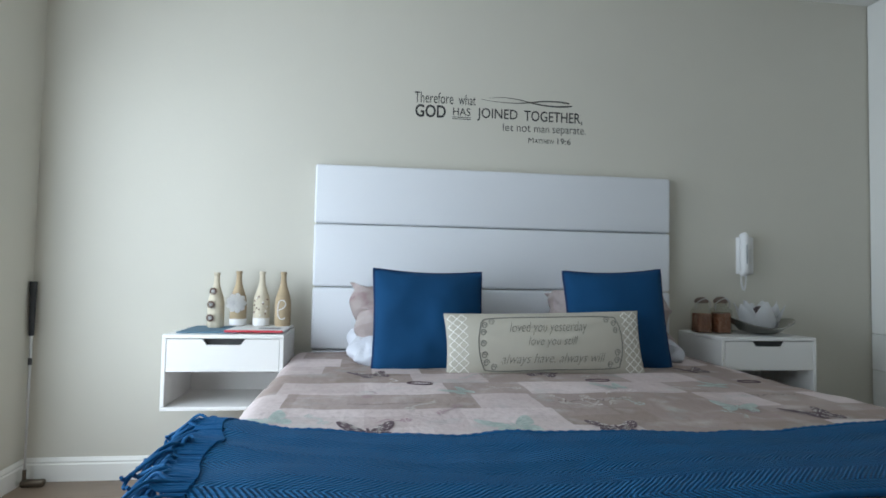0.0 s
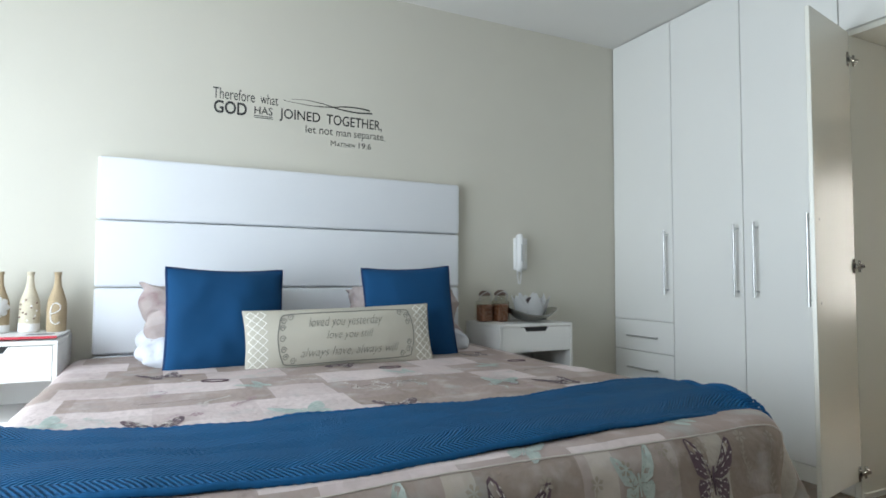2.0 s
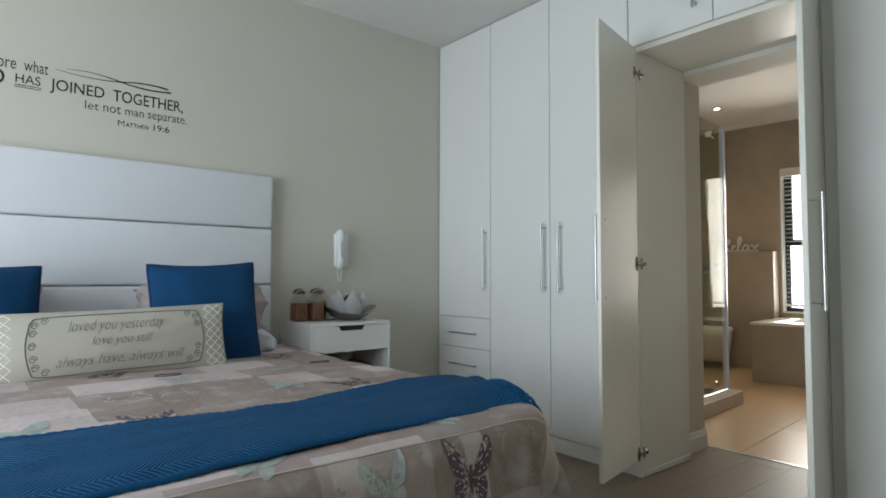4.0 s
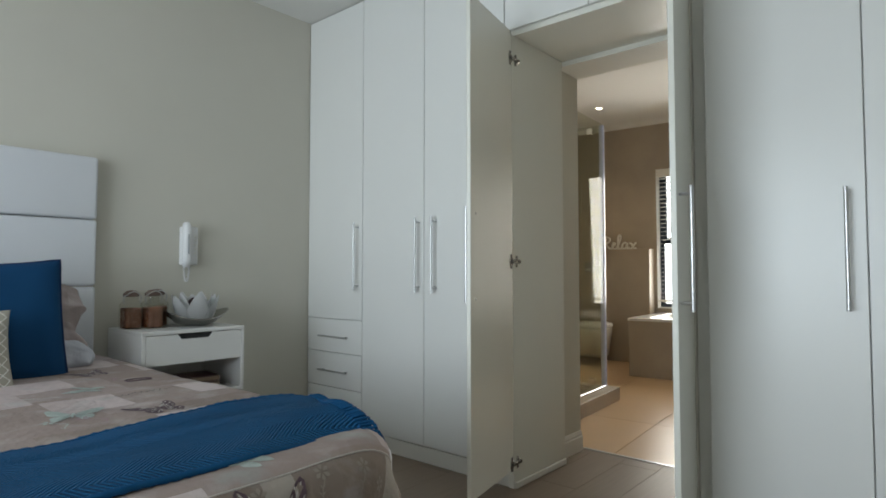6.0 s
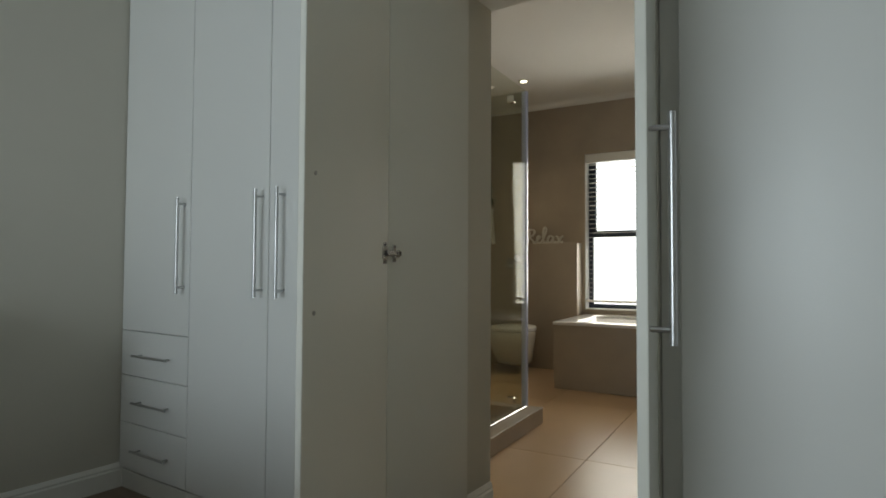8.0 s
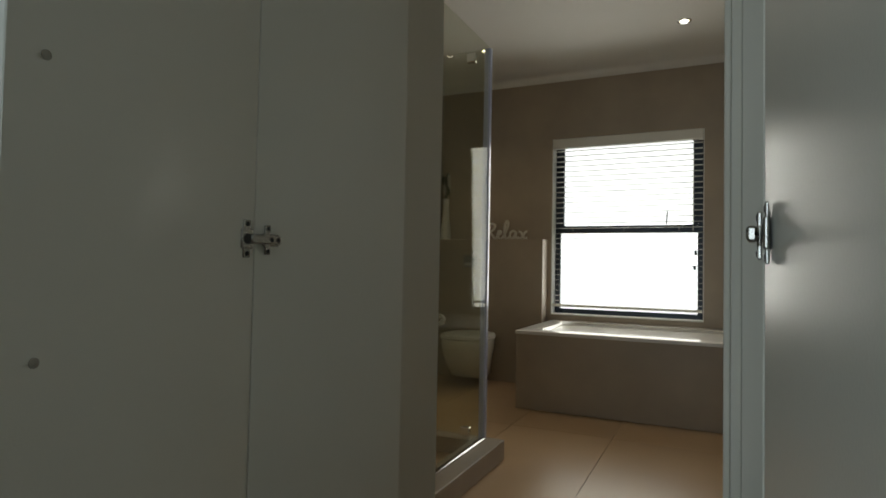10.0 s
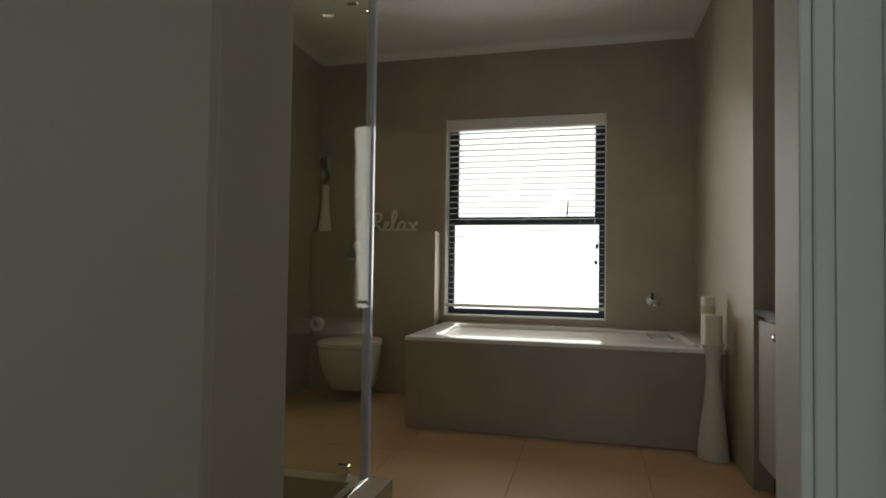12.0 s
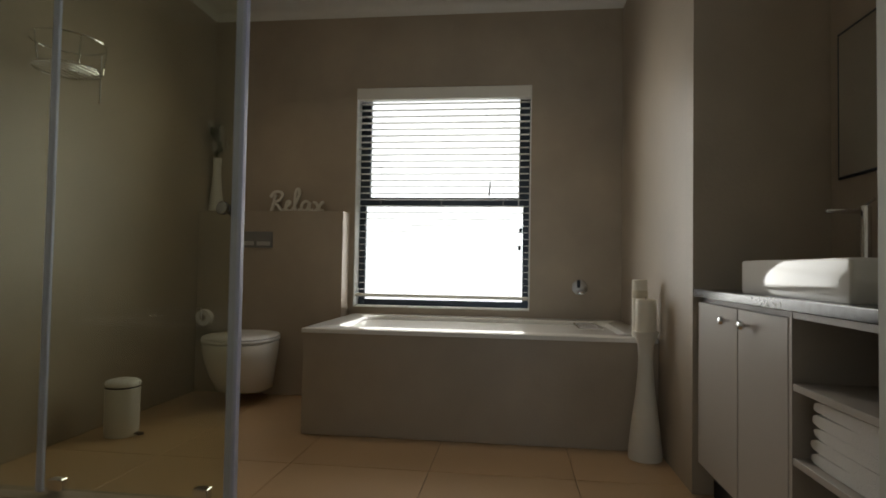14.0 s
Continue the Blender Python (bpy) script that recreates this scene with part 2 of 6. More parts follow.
def knit_mat():
    m = bpy.data.materials.new("blue_knit")
    m.use_nodes = True
    nt = m.node_tree
    b = nt.nodes["Principled BSDF"]
    b.inputs["Roughness"].default_value, b.inputs["Specular IOR Level"].default_value = 0.8, 0.2
    uv = nt.nodes.new("ShaderNodeUVMap")
    uv.uv_map = "flat"
    sep = nt.nodes.new("ShaderNodeSeparateXYZ")
    nt.links.new(uv.outputs["UV"], sep.inputs[0])

    def mth(op, a, c=None):
        n = nt.nodes.new("ShaderNodeMath")
        n.operation = op
        for k, v in enumerate((a, c)):
            if v is None: continue
            if isinstance(v, (int, float)): n.inputs[k].default_value = v
            else: nt.links.new(v, n.inputs[k])
        return n.outputs[0]

    zig = mth("PINGPONG", mth("ADD", sep.outputs["Y"], 0.03), 0.062)
    un = nt.nodes.new("ShaderNodeTexNoise")
    un.inputs["Scale"].default_value, un.inputs["Detail"].default_value = 22.0, 3
    nt.links.new(uv.outputs["UV"], un.inputs["Vector"])
    ph = mth("MULTIPLY", mth("ADD", mth("ADD", sep.outputs["X"], mth("MULTIPLY", un.outputs["Fac"], 0.009)), mth("MULTIPLY", zig, 1.15)), 2 * math.pi / 0.0124)
    wave = mth("SINE", ph)
    rib = mth("SINE", mth("MULTIPLY", sep.outputs["Y"], 2 * math.pi / 0.0085))
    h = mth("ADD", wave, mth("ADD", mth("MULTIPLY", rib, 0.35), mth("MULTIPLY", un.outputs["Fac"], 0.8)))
    bp = nt.nodes.new("ShaderNodeBump")
    bp.inputs["Strength"].default_value, bp.inputs["Distance"].default_value = 1.0, 0.0033
    nt.links.new(h, bp.inputs["Height"])
    nt.links.new(bp.outputs["Normal"], b.inputs["Normal"])
    # weave height also sets the colour: shade in the grooves is painted darker
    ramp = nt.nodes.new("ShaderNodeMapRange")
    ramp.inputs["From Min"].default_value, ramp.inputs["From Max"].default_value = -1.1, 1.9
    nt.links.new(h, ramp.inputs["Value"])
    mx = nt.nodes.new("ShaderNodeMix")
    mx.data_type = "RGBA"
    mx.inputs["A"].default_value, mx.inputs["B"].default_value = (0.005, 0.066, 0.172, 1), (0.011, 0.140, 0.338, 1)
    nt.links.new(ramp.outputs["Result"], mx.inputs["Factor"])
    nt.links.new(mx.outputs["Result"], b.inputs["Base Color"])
    return m


KNIT = knit_mat()
YARN = mat("blue_yarn", (0.007, 0.080, 0.205), 0.85, vary=0.2, scale=40, spec=0.2)


def wood_floor_mat():
    m = mat("taupe_laminate", (0.215, 0.158, 0.115), 0.42, vary=0.05, bump=0.02, rand=0.12)
    nt = m.node_tree
    b = nt.nodes["Principled BSDF"]
    tc = nt.nodes.new("ShaderNodeTexCoord")
    mp = nt.nodes.new("ShaderNodeMapping")
    mp.inputs["Scale"].default_value = (2.0, 34.0, 2.0)
    n = nt.nodes.new("ShaderNodeTexNoise")
    n.inputs["Scale"].default_value, n.inputs["Detail"].default_value = 2.2, 7
    nt.links.new(tc.outputs["Object"], mp.inputs["Vector"])
    nt.links.new(mp.outputs["Vector"], n.inputs["Vector"])
    r = nt.nodes.new("ShaderNodeMapRange")
    r.inputs["To Min"].default_value, r.inputs["To Max"].default_value = 0.8, 1.2
    nt.links.new(n.outputs["Fac"], r.inputs["Value"])
    old = b.inputs["Base Color"].links[0].from_socket
    s = nt.nodes.new("ShaderNodeVectorMath")
    s.operation = "SCALE"
    nt.links.new(old, s.inputs[0])
    nt.links.new(r.outputs["Result"], s.inputs["Scale"])
    nt.links.new(s.outputs["Vector"], b.inputs["Base Color"])
    return m


LAMINATE = wood_floor_mat()

# ---- mesh helpers ----


def box(bm, x0, x1, y0, y1, z0, z1, bevel=0.0, seg=1):
    vs = [bm.verts.new((x, y, z)) for x in (x0, x1) for y in (y0, y1) for z in (z0, z1)]
    fs = [bm.faces.new([vs[i] for i in q]) for q in ((0, 1, 3, 2), (4, 6, 7, 5), (0, 4, 5, 1), (2, 3, 7, 6), (0, 2, 6, 4), (1, 5, 7, 3))]
    if bevel:
        bmesh.ops.bevel(bm, geom=list({e for f in fs for e in f.edges}), offset=bevel, segments=seg, affect="EDGES", profile=0.5)
    return bm


def cube(x0, x1, y0, y1, z0, z1, bevel=0.0, seg=1):
    return box(bmesh.new(), min(x0, x1), max(x0, x1), min(y0, y1), max(y0, y1), min(z0, z1), max(z0, z1), bevel, seg)


def lathe(profile, seg=32, bm=None, at=(0, 0, 0)):
    """Turned form about z from (radius, height) pairs."""
    bm = bm or bmesh.new()
    rings = []
    for r, z in profile:
        if r < 1e-5:
            rings.append([bm.verts.new((at[0], at[1], at[2] + z))])
        else:
            rings.append([bm.verts.new((at[0] + r * math.cos(2 * math.pi * k / seg), at[1] + r * math.sin(2 * math.pi * k / seg), at[2] + z)) for k in range(seg)])
    for a, b in zip(rings, rings[1:]):
        for k in range(seg):
            n = (k + 1) % seg
            if len(a) == 1 and len(b) > 1: bm.faces.new((a[0], b[n], b[k]))
            elif len(b) == 1 and len(a) > 1: bm.faces.new((a[k], a[n], b[0]))
            elif len(a) > 1: bm.faces.new((a[k], a[n], b[n], b[k]))
    return bm


def tube(points, r, seg=8, bm=None, closed=False):
    """A round bar along the points; r is one radius or one for each point."""
    bm = bm or bmesh.new()
    pts = [Vector(p) for p in points]
    rings = []
    side = None
    for k, p in enumerate(pts):
        a = pts[k - 1] if k or closed else p
        b = pts[(k + 1) % len(pts)] if k < len(pts) - 1 or closed else p
        t = (b - a).normalized()
        if side is None:
            side = t.cross(Vector((0, 0, 1)) if abs(t.z) < 0.9 else Vector((1, 0, 0))).normalized()
        side = (side - t * side.dot(t)).normalized()
        up = t.cross(side)
        rad = r[k] if isinstance(r, (list, tuple)) else r
        rings.append([bm.verts.new(p + (side * math.cos(2 * math.pi * j / seg) + up * math.sin(2 * math.pi * j / seg)) * rad) for j in range(seg)])
    pairs = list(zip(rings, rings[1:])) + ([(rings[-1], rings[0])] if closed else [])
    for a, b in pairs:
        for j in range(seg):
            n = (j + 1) % seg
            bm.faces.new((a[j], a[n], b[n], b[j]))
    if not closed:
        bm.faces.new(rings[0][::-1]), bm.faces.new(rings[-1])
    return bm


def curve_points(pts, n=6):
    """Catmull-Rom through the points."""
    P = [Vector(p) for p in pts]
    P = [P[0] * 2 - P[1]] + P + [P[-1] * 2 - P[-2]]
    out = []
    for i in range(1, len(P) - 2):
        for k in range(n):
            t = k / n
            a, b, c, d = P[i - 1:i + 3]
            out.append(0.5 * (2 * b + (c - a) * t + (2 * a - 5 * b + 4 * c - d) * t * t + (3 * b - a - 3 * c + d) * t ** 3))
    return out + [P[-2]]


def ring_pts(x0, x1, y0, y1, r, z, n=8):
    pts = []
    for cx, cy, a0 in ((x1 - r, y1 - r, 0), (x0 + r, y1 - r, 90), (x0 + r, y0 + r, 180), (x1 - r, y0 + r, 270)):
        for k in range(n + 1):
            a = radians(a0 + 90 * k / n)
            pts.append((cx + r * math.cos(a), cy + r * math.sin(a), z))
    return pts


def stacked(rings):
    bm = bmesh.new()
    rows = [[bm.verts.new(p) for p in r] for r in rings]
    for a, c in zip(rows, rows[1:]):
        for k in range(len(a)):
            n = (k + 1) % len(a)
            bm.faces.new((a[k], a[n], c[n], c[k]))
    bm.faces.new(rows[-1])
    bm.faces.new(rows[0][::-1])
    return bm


def mesh_of(name, bm, material, smooth=None):
    me = bpy.data.meshes.new(name)
    bmesh.ops.recalc_face_normals(bm, faces=bm.faces)
    bm.to_mesh(me)
    bm.free()
    for m in material if isinstance(material, (list, tuple)) else (material,):
        me.materials.append(m)
    if smooth is not None:
        me.shade_smooth()
        me.set_sharp_from_angle(angle=radians(smooth))
    return me


def part(name, bm, material, parent, label="", smooth=None):
    ob = new(name, mesh_of(name, bm, material, smooth))
    ob.parent = parent
    return tagged(ob, label)


def solid(name, bm, material, label, category, group="", kind="", smooth=None):
    return tagged(new(name, mesh_of(name, bm, material, smooth)), label, category, group, kind)


def thing(name, label, category, at=(0, 0, 0), group="", kind=""):
    ob = new(name)
    ob.empty_display_size = 0.1
    ob.location = at
    return tagged(ob, label, category, group, kind)


def lettering(text, x0, x1, z0, z1, y, material, parent, name="lettering", bold=0.0, shear=0.0, depth=0.0005, warp=None):
    """Built-in font, fitted into a box on a wall that faces -y."""
    cu = bpy.data.curves.new(name, "FONT")
    cu.body, cu.offset, cu.shear, cu.extrude, cu.resolution_u = text, bold, shear, 0, 4
    tmp = new("tmp", cu)
    me = bpy.data.meshes.new_from_object(tmp.evaluated_get(bpy.context.evaluated_depsgraph_get()))
    bpy.data.objects.remove(tmp)
    bpy.data.curves.remove(cu)
    xs, ys = [v.co.x for v in me.vertices], [v.co.y for v in me.vertices]
    ax, bx, ay, by = min(xs), max(xs), min(ys), max(ys)
    for v in me.vertices:
        px = x0 + (v.co.x - ax) / (bx - ax) * (x1 - x0)
        pz = z0 + (v.co.y - ay) / (by - ay) * (z1 - z0)
        v.co = (px, y - depth, pz) if warp is None else warp(px, pz)
    me.materials.append(material)
    ob = new(name, me)
    ob.parent = parent
    return ob


# ---- the large structure ----
XL, YW, XC, YB = -1.03, 3.475, 3.27, -1.30      # bedroom: left wall, head wall, wardrobe fronts, back wall
XD0, XD1, HB, HT = 3.74, 4.00, 2.545, 2.656      # dividing wall, ceilings
DY0, DY1, DZ = 1.240, 2.0, 2.05                 # doorway
BX, BYL, BYB = 7.432, 3.845, 0.49                 # bathroom: window wall, left wall, vanity alcove's back
WY0, WY1, WZ0, WZ1 = 1.592, 2.797, 0.585, 2.103    # bathroom window
BU, SV, SU, LF = 3.80, 1.0, 5.917, 7.265          # bathroom, in its own axes: near end, stub wall's face and end, ledge front


def structure(name, bm, material, label, category):
    return solid(name, bm, material, label, category, kind="structure")


structure("wall_head", cube(XL - 0.15, XD0, YW, YW + 0.14, 0, HB + 0.1), WALL, "warm beige painted bedroom wall behind the headboard", "wall")
b = bmesh.new()                                  # left wall with the bedroom's window opening
LY0, LY1, LZ0, LZ1 = 0.55, 3.00, 0.30, 2.05
box(b, XL - 0.15, XL, YB, LY0, 0, HB + 0.1), box(b, XL - 0.15, XL, LY1, YW, 0, HB + 0.1)
box(b, XL - 0.15, XL, LY0, LY1, 0, LZ0), box(b, XL - 0.15, XL, LY0, LY1, LZ1, HB + 0.1)
structure("wall_side", b, WALL, "warm beige painted side wall with a window opening", "wall")
structure("wall_back", cube(XL - 0.15, XD0, YB - 0.14, YB, 0, HB + 0.1), WALL, "warm beige painted bedroom back wall", "wall")
structure("wall_divide_north", cube(XD0, XD1, DY1 + 0.02, BYL + 0.15, 0, 2.80), JAMB, "white painted dividing wall beside the bathroom doorway", "wall")
structure("wall_divide_south", cube(XD0, XD1, YB - 0.14, 1.157, 0, 2.80), JAMB, "white painted dividing wall behind the wardrobes", "wall")
structure("wall_divide_reveal", cube(3.822, XD1, 1.1575, DY0 - 0.02, 0, 2.80), JAMB, "white painted reveal of the bathroom doorway", "wall")
structure("wall_divide_lintel", cube(XD0, XD1, DY0 - 0.0195, DY1 + 0.0195, DZ + 0.02, 2.80), JAMB, "white painted wall above the bathroom doorway", "wall")
frame_door = thing("door_frame", "white painted rebated door frame of the bathroom doorway", "door frame", (0, 0, 0), kind="structure")
part("post", cube(XD0 + 0.0005, XD1 + 0.006, DY1, DY1 + 0.0195, 0, DZ + 0.0195, 0.002), JAMB, frame_door)
part("post", cube(3.8225, XD1 + 0.006, DY0 - 0.0195, DY0, 0, DZ + 0.0195, 0.002), JAMB, frame_door)
part("head", cube(XD0 + 0.0005, XD1 + 0.006, DY0 + 0.0005, DY1 - 0.0005, DZ, DZ + 0.0195, 0.002), JAMB, frame_door)
part("door_stop", cube(XD0 - 0.001, XD0 + 0.062, DY1 - 0.014, DY1 - 0.0005, 0, DZ - 0.0005, 0.003, 2), JAMB, frame_door)
part("door_stop", cube(3.8245, 3.884, DY0 + 0.0005, DY0 + 0.013, 0, DZ - 0.0005, 0.003, 2), JAMB, frame_door)
part("door_stop", cube(XD0 - 0.001, XD0 + 0.062, DY0 + 0.014, DY1 - 0.0145, DZ - 0.013, DZ - 0.0005, 0.003, 2), JAMB, frame_door)
structure("ceiling_bedroom", cube(XL - 0.15, XD0, YB - 0.14, YW + 0.14, HB, HB + 0.1), CEIL, "plain white painted bedroom ceiling", "ceiling")
structure("ceiling_bathroom", cube(BU, BX + 0.2, -0.1, BYL + 0.15, HT, HT + 0.1), CEIL, "plain white painted bathroom ceiling", "ceiling")
structure("wall_bath_left", cube(BU + 0.1, BX + 0.2, BYL, BYL + 0.15, 0, HT), TILEWALL, "taupe tiled bathroom side wall", "wall")
b = bmesh.new()
box(b, BX, BX + 0.2, WY1, BYL, 0, HT), box(b, BX, BX + 0.2, 0.6, WY0, 0, HT), box(b, BX, BX + 0.2, WY0, WY1, 0, WZ0), box(b, BX, BX + 0.2, WY0, WY1, WZ1, HT)
structure("wall_window", b, TILEWALL, "taupe tiled bathroom wall with a window opening", "wall")
structure("wall_cistern", cube(LF, BX - 0.002, 2.828, BYL - 0.002, 0, 1.228, 0.003), TILEWALL, "taupe tiled low boxed wall hiding the cistern", "wall")
structure("wall_stub", cube(SU, BX, 0.2, SV, 0, HT), TILEWALL, "taupe tiled wall end between bathtub and vanity", "wall")
structure("wall_bath_right", cube(BU, SU, BYB - 0.15, BYB, 0, HT), TILEWALL, "taupe tiled wall behind the vanity", "wall")
# subfloors; planks and tiles lie on them
structure("subfloor_bedroom", cube(XL - 0.15, XD1 + 0.03, YB - 0.14, YW + 0.14, -0.12, -0.012), GROUT, "dark underlay below the laminate floor", "floor")
structure("subfloor_bathroom", cube(XD1 + 0.03, BX + 0.5, -0.2, BYL + 0.4, -0.12, -0.008), GROUT, "brown grout bed below the floor tiles", "floor")
structure("threshold_strip", cube(XD1 + 0.022, XD1 + 0.045, DY0, DY1, -0.004, 0.004, 0.002), STEEL, "slim metal strip between laminate and tiles", "trim")


def skirting(name, x0, y0, x1, y1, nx, ny, h=0.105):
    """Moulded board from one end to the other; (nx, ny) points into the room."""
    prof = [(0, 0), (0.016, 0), (0.016, h - 0.030), (0.011, h - 0.024), (0.013, h - 0.016), (0.006, h), (0, h)]
    bm = bmesh.new()
    rows = [[bm.verts.new((x + nx * d, y + ny * d, z)) for d, z in prof] for x, y in ((x0, y0), (x1, y1))]
    for k in range(len(prof) - 1):
        bm.faces.new((rows[0][k], rows[1][k], rows[1][k + 1], rows[0][k + 1]))
    bm.faces.new(rows[0]), bm.faces.new(rows[1][::-1])
    return structure(name, bm, TRIM, "white moulded skirting board along the wall", "skirting")


skirting("baseboard_head", XL, YW, XC + 0.02, YW, 0, -1)
skirting("baseboard_side", XL, YB, XL, YW - 0.017, 1, 0)
skirting("baseboard_reveal", XD0 + 0.002, DY1, XD1, DY1, 0, -1)
skirting("baseboard_reveal", 3.824, DY0, XD1, DY0, 0, 1)

# cove cornice of the bathroom
def cornice(name, x0, y0, x1, y1, nx, ny, d=0.055):
    bm = bmesh.new()
    prof = [(0.001, HT - 0.001), (0.001, HT - d)] + [(0.001 + d * (1 - math.cos(a)), HT - d + d * math.sin(a)) for a in [radians(k * 15) for k in range(1, 6)]] + [(0.001 + d, HT - 0.001)]
    rows = [[bm.verts.new((x + nx * p, y + ny * p, z)) for p, z in prof] for x, y in ((x0, y0), (x1, y1))]
    for k in range(len(prof) - 1):
        bm.faces.new((rows[0][k], rows[1][k], rows[1][k + 1], rows[0][k + 1]))
    return solid(name, bm, CEIL, "white plaster cove cornice under the ceiling", "cornice", kind="structure", smooth=40)


cornice("cornice_window", BX, SV, BX, BYL, -1, 0)
cornice("cornice_left", BU + 0.2, BYL, BX, BYL, 0, -1)
cornice("cornice_stub", SU, SV, BX, SV, 0, 1)

# ---- wardrobes ----
HZ0, HZ1 = 0.865, 1.25


def bar_handle(parent, p0, p1, out, r=0.0065, inset=0.025):
    """Steel bar on two posts; out points from the face."""
    a, c, o = Vector(p0), Vector(p1), Vector(out)
    d = (c - a).normalized()
    bm = tube([a + o, c + o], r, 12)
    for q in (a + d * inset, c - d * inset):
        tube([q, q + o], r * 0.75, 8, bm)
    return part("handle", bm, STEEL, parent, "brushed steel bar handle", smooth=40)


def front(parent, name, y0, y1, z0, z1):
    return part(name, cube(XC, XC + 0.018, y0 + 0.002, y1 - 0.002, z0 + 0.002, z1 - 0.002, 0.0015), MELAMINE, parent)


OUT = (-0.036, 0, 0)
unit = thing("wardrobe", "white melamine wardrobe unit with one door over three drawers", "wardrobe", (3.5, 3.2, 0))
def inv(u, ob):
    ob.matrix_parent_inverse = Matrix.Translation(u.location).inverted()
    return ob


def wardrobe_body(u, y0, y1, z0=0.0, z1=HB - 0.002):
    bm = cube(XC + 0.021, XD0 - 0.003, y0 + 0.001, y1 - 0.001, z0 + (0.075 if z0 == 0 else 0), z1)
    inv(u, part("body", bm, MELAMINE, u))
    if z0 == 0:
        inv(u, part("plinth", cube(XC + 0.006, XC + 0.05, y0 + 0.001, y1 - 0.001, 0, 0.078, 0.002), TRIM, u))


wardrobe_body(unit, 2.968, YW - 0.001)
d = inv(unit, front(unit, "door", 2.968, YW - 0.004, 0.692, HB - 0.004))
bar_handle(d, (XC, 3.004, HZ0), (XC, 3.004, HZ1), OUT)
for z0, z1 in ((0.495, 0.692), (0.290, 0.495), (0.085, 0.290)):
    d = inv(unit, front(unit, "drawer", 2.968, YW - 0.004, z0, z1))
    zc = (z0 + z1) / 2 - 0.004
    bar_handle(d, (XC, 3.075, zc), (XC, 3.33, zc), (-0.03, 0, 0), 0.005)
unit = thing("wardrobe", "tall white melamine wardrobe unit with two doors", "wardrobe", (3.5, 2.5, 0), "tall wardrobes")
wardrobe_body(unit, 1.978, 2.968)
for y0, y1, hy in ((2.494, 2.968, 2.526), (1.990, 2.494, 2.412)):
    d = inv(unit, front(unit, "door", y0, y1, 0.085, HB - 0.004))
    bar_handle(d, (XC, hy, HZ0), (XC, hy, HZ1), OUT)
unit = thing("wardrobe", "tall white melamine wardrobe unit with two doors", "wardrobe", (3.5, 0.6, 0), "tall wardrobes")
wardrobe_body(unit, 0.168, 1.157)
for y0, y1, hy in ((0.643, 1.112, 0.692), (0.168, 0.643, 0.584)):
    d = inv(unit, front(unit, "door", y0, y1, 0.085, HB - 0.004))
    bar_handle(d, (XC, hy, HZ0 - 0.02), (XC, hy, HZ1 - 0.02), OUT)
unit = thing("wardrobe", "tall white melamine wardrobe unit with closed doors", "wardrobe", (3.5, -0.5, 0), "tall wardrobes")
wardrobe_body(unit, YB + 0.001, 0.168)
for y0, y1, hy in ((-0.307, 0.168, -0.26), (-0.782, -0.307, -0.35), (YB + 0.003, -0.782, -0.83)):
    d = inv(unit, front(unit, "door", y0, y1, 0.085, HB - 0.004))
    bar_handle(d, (XC, hy, HZ0), (XC, hy, HZ1), OUT)
unit = thing("overhead_cupboard", "white overhead cupboard with two doors above the passage", "cupboard", (3.5, 1.55, 2.1))
inv(unit, part("body", cube(XC + 0.021, XD0 - 0.003, 1.150, 1.976, 2.062, HB - 0.002), INNER, unit))
for y0, y1, hy in ((1.564, 1.988, 1.64), (1.114, 1.564, 1.49)):
    d = inv(unit, front(unit, "door", y0, y1, 2.085, HB - 0.004))
    bar_handle(d, (XC, hy, 2.16), (XC, hy, 2.32), OUT)
# side panels of the passage, with a low strip at the floor
for name, y0, y1, x1, m in (("passage_panel", 1.947, 1.975, XD0 - 0.004, PANEL), ("passage_panel", 1.1585, 1.179, 3.819, PANEL)):
    structure(name, cube(XC + 0.0005, x1, y0, y1, 0, 2.06, 0.001), m, "off-white melamine side panel lining the passage", "panel")
structure("passage_strip", cube(XC + 0.006, XD0 - 0.006, 1.937, 1.9465, 0, 0.028, 0.003), TRIM, "narrow white strip at the foot of the passage panel", "trim")


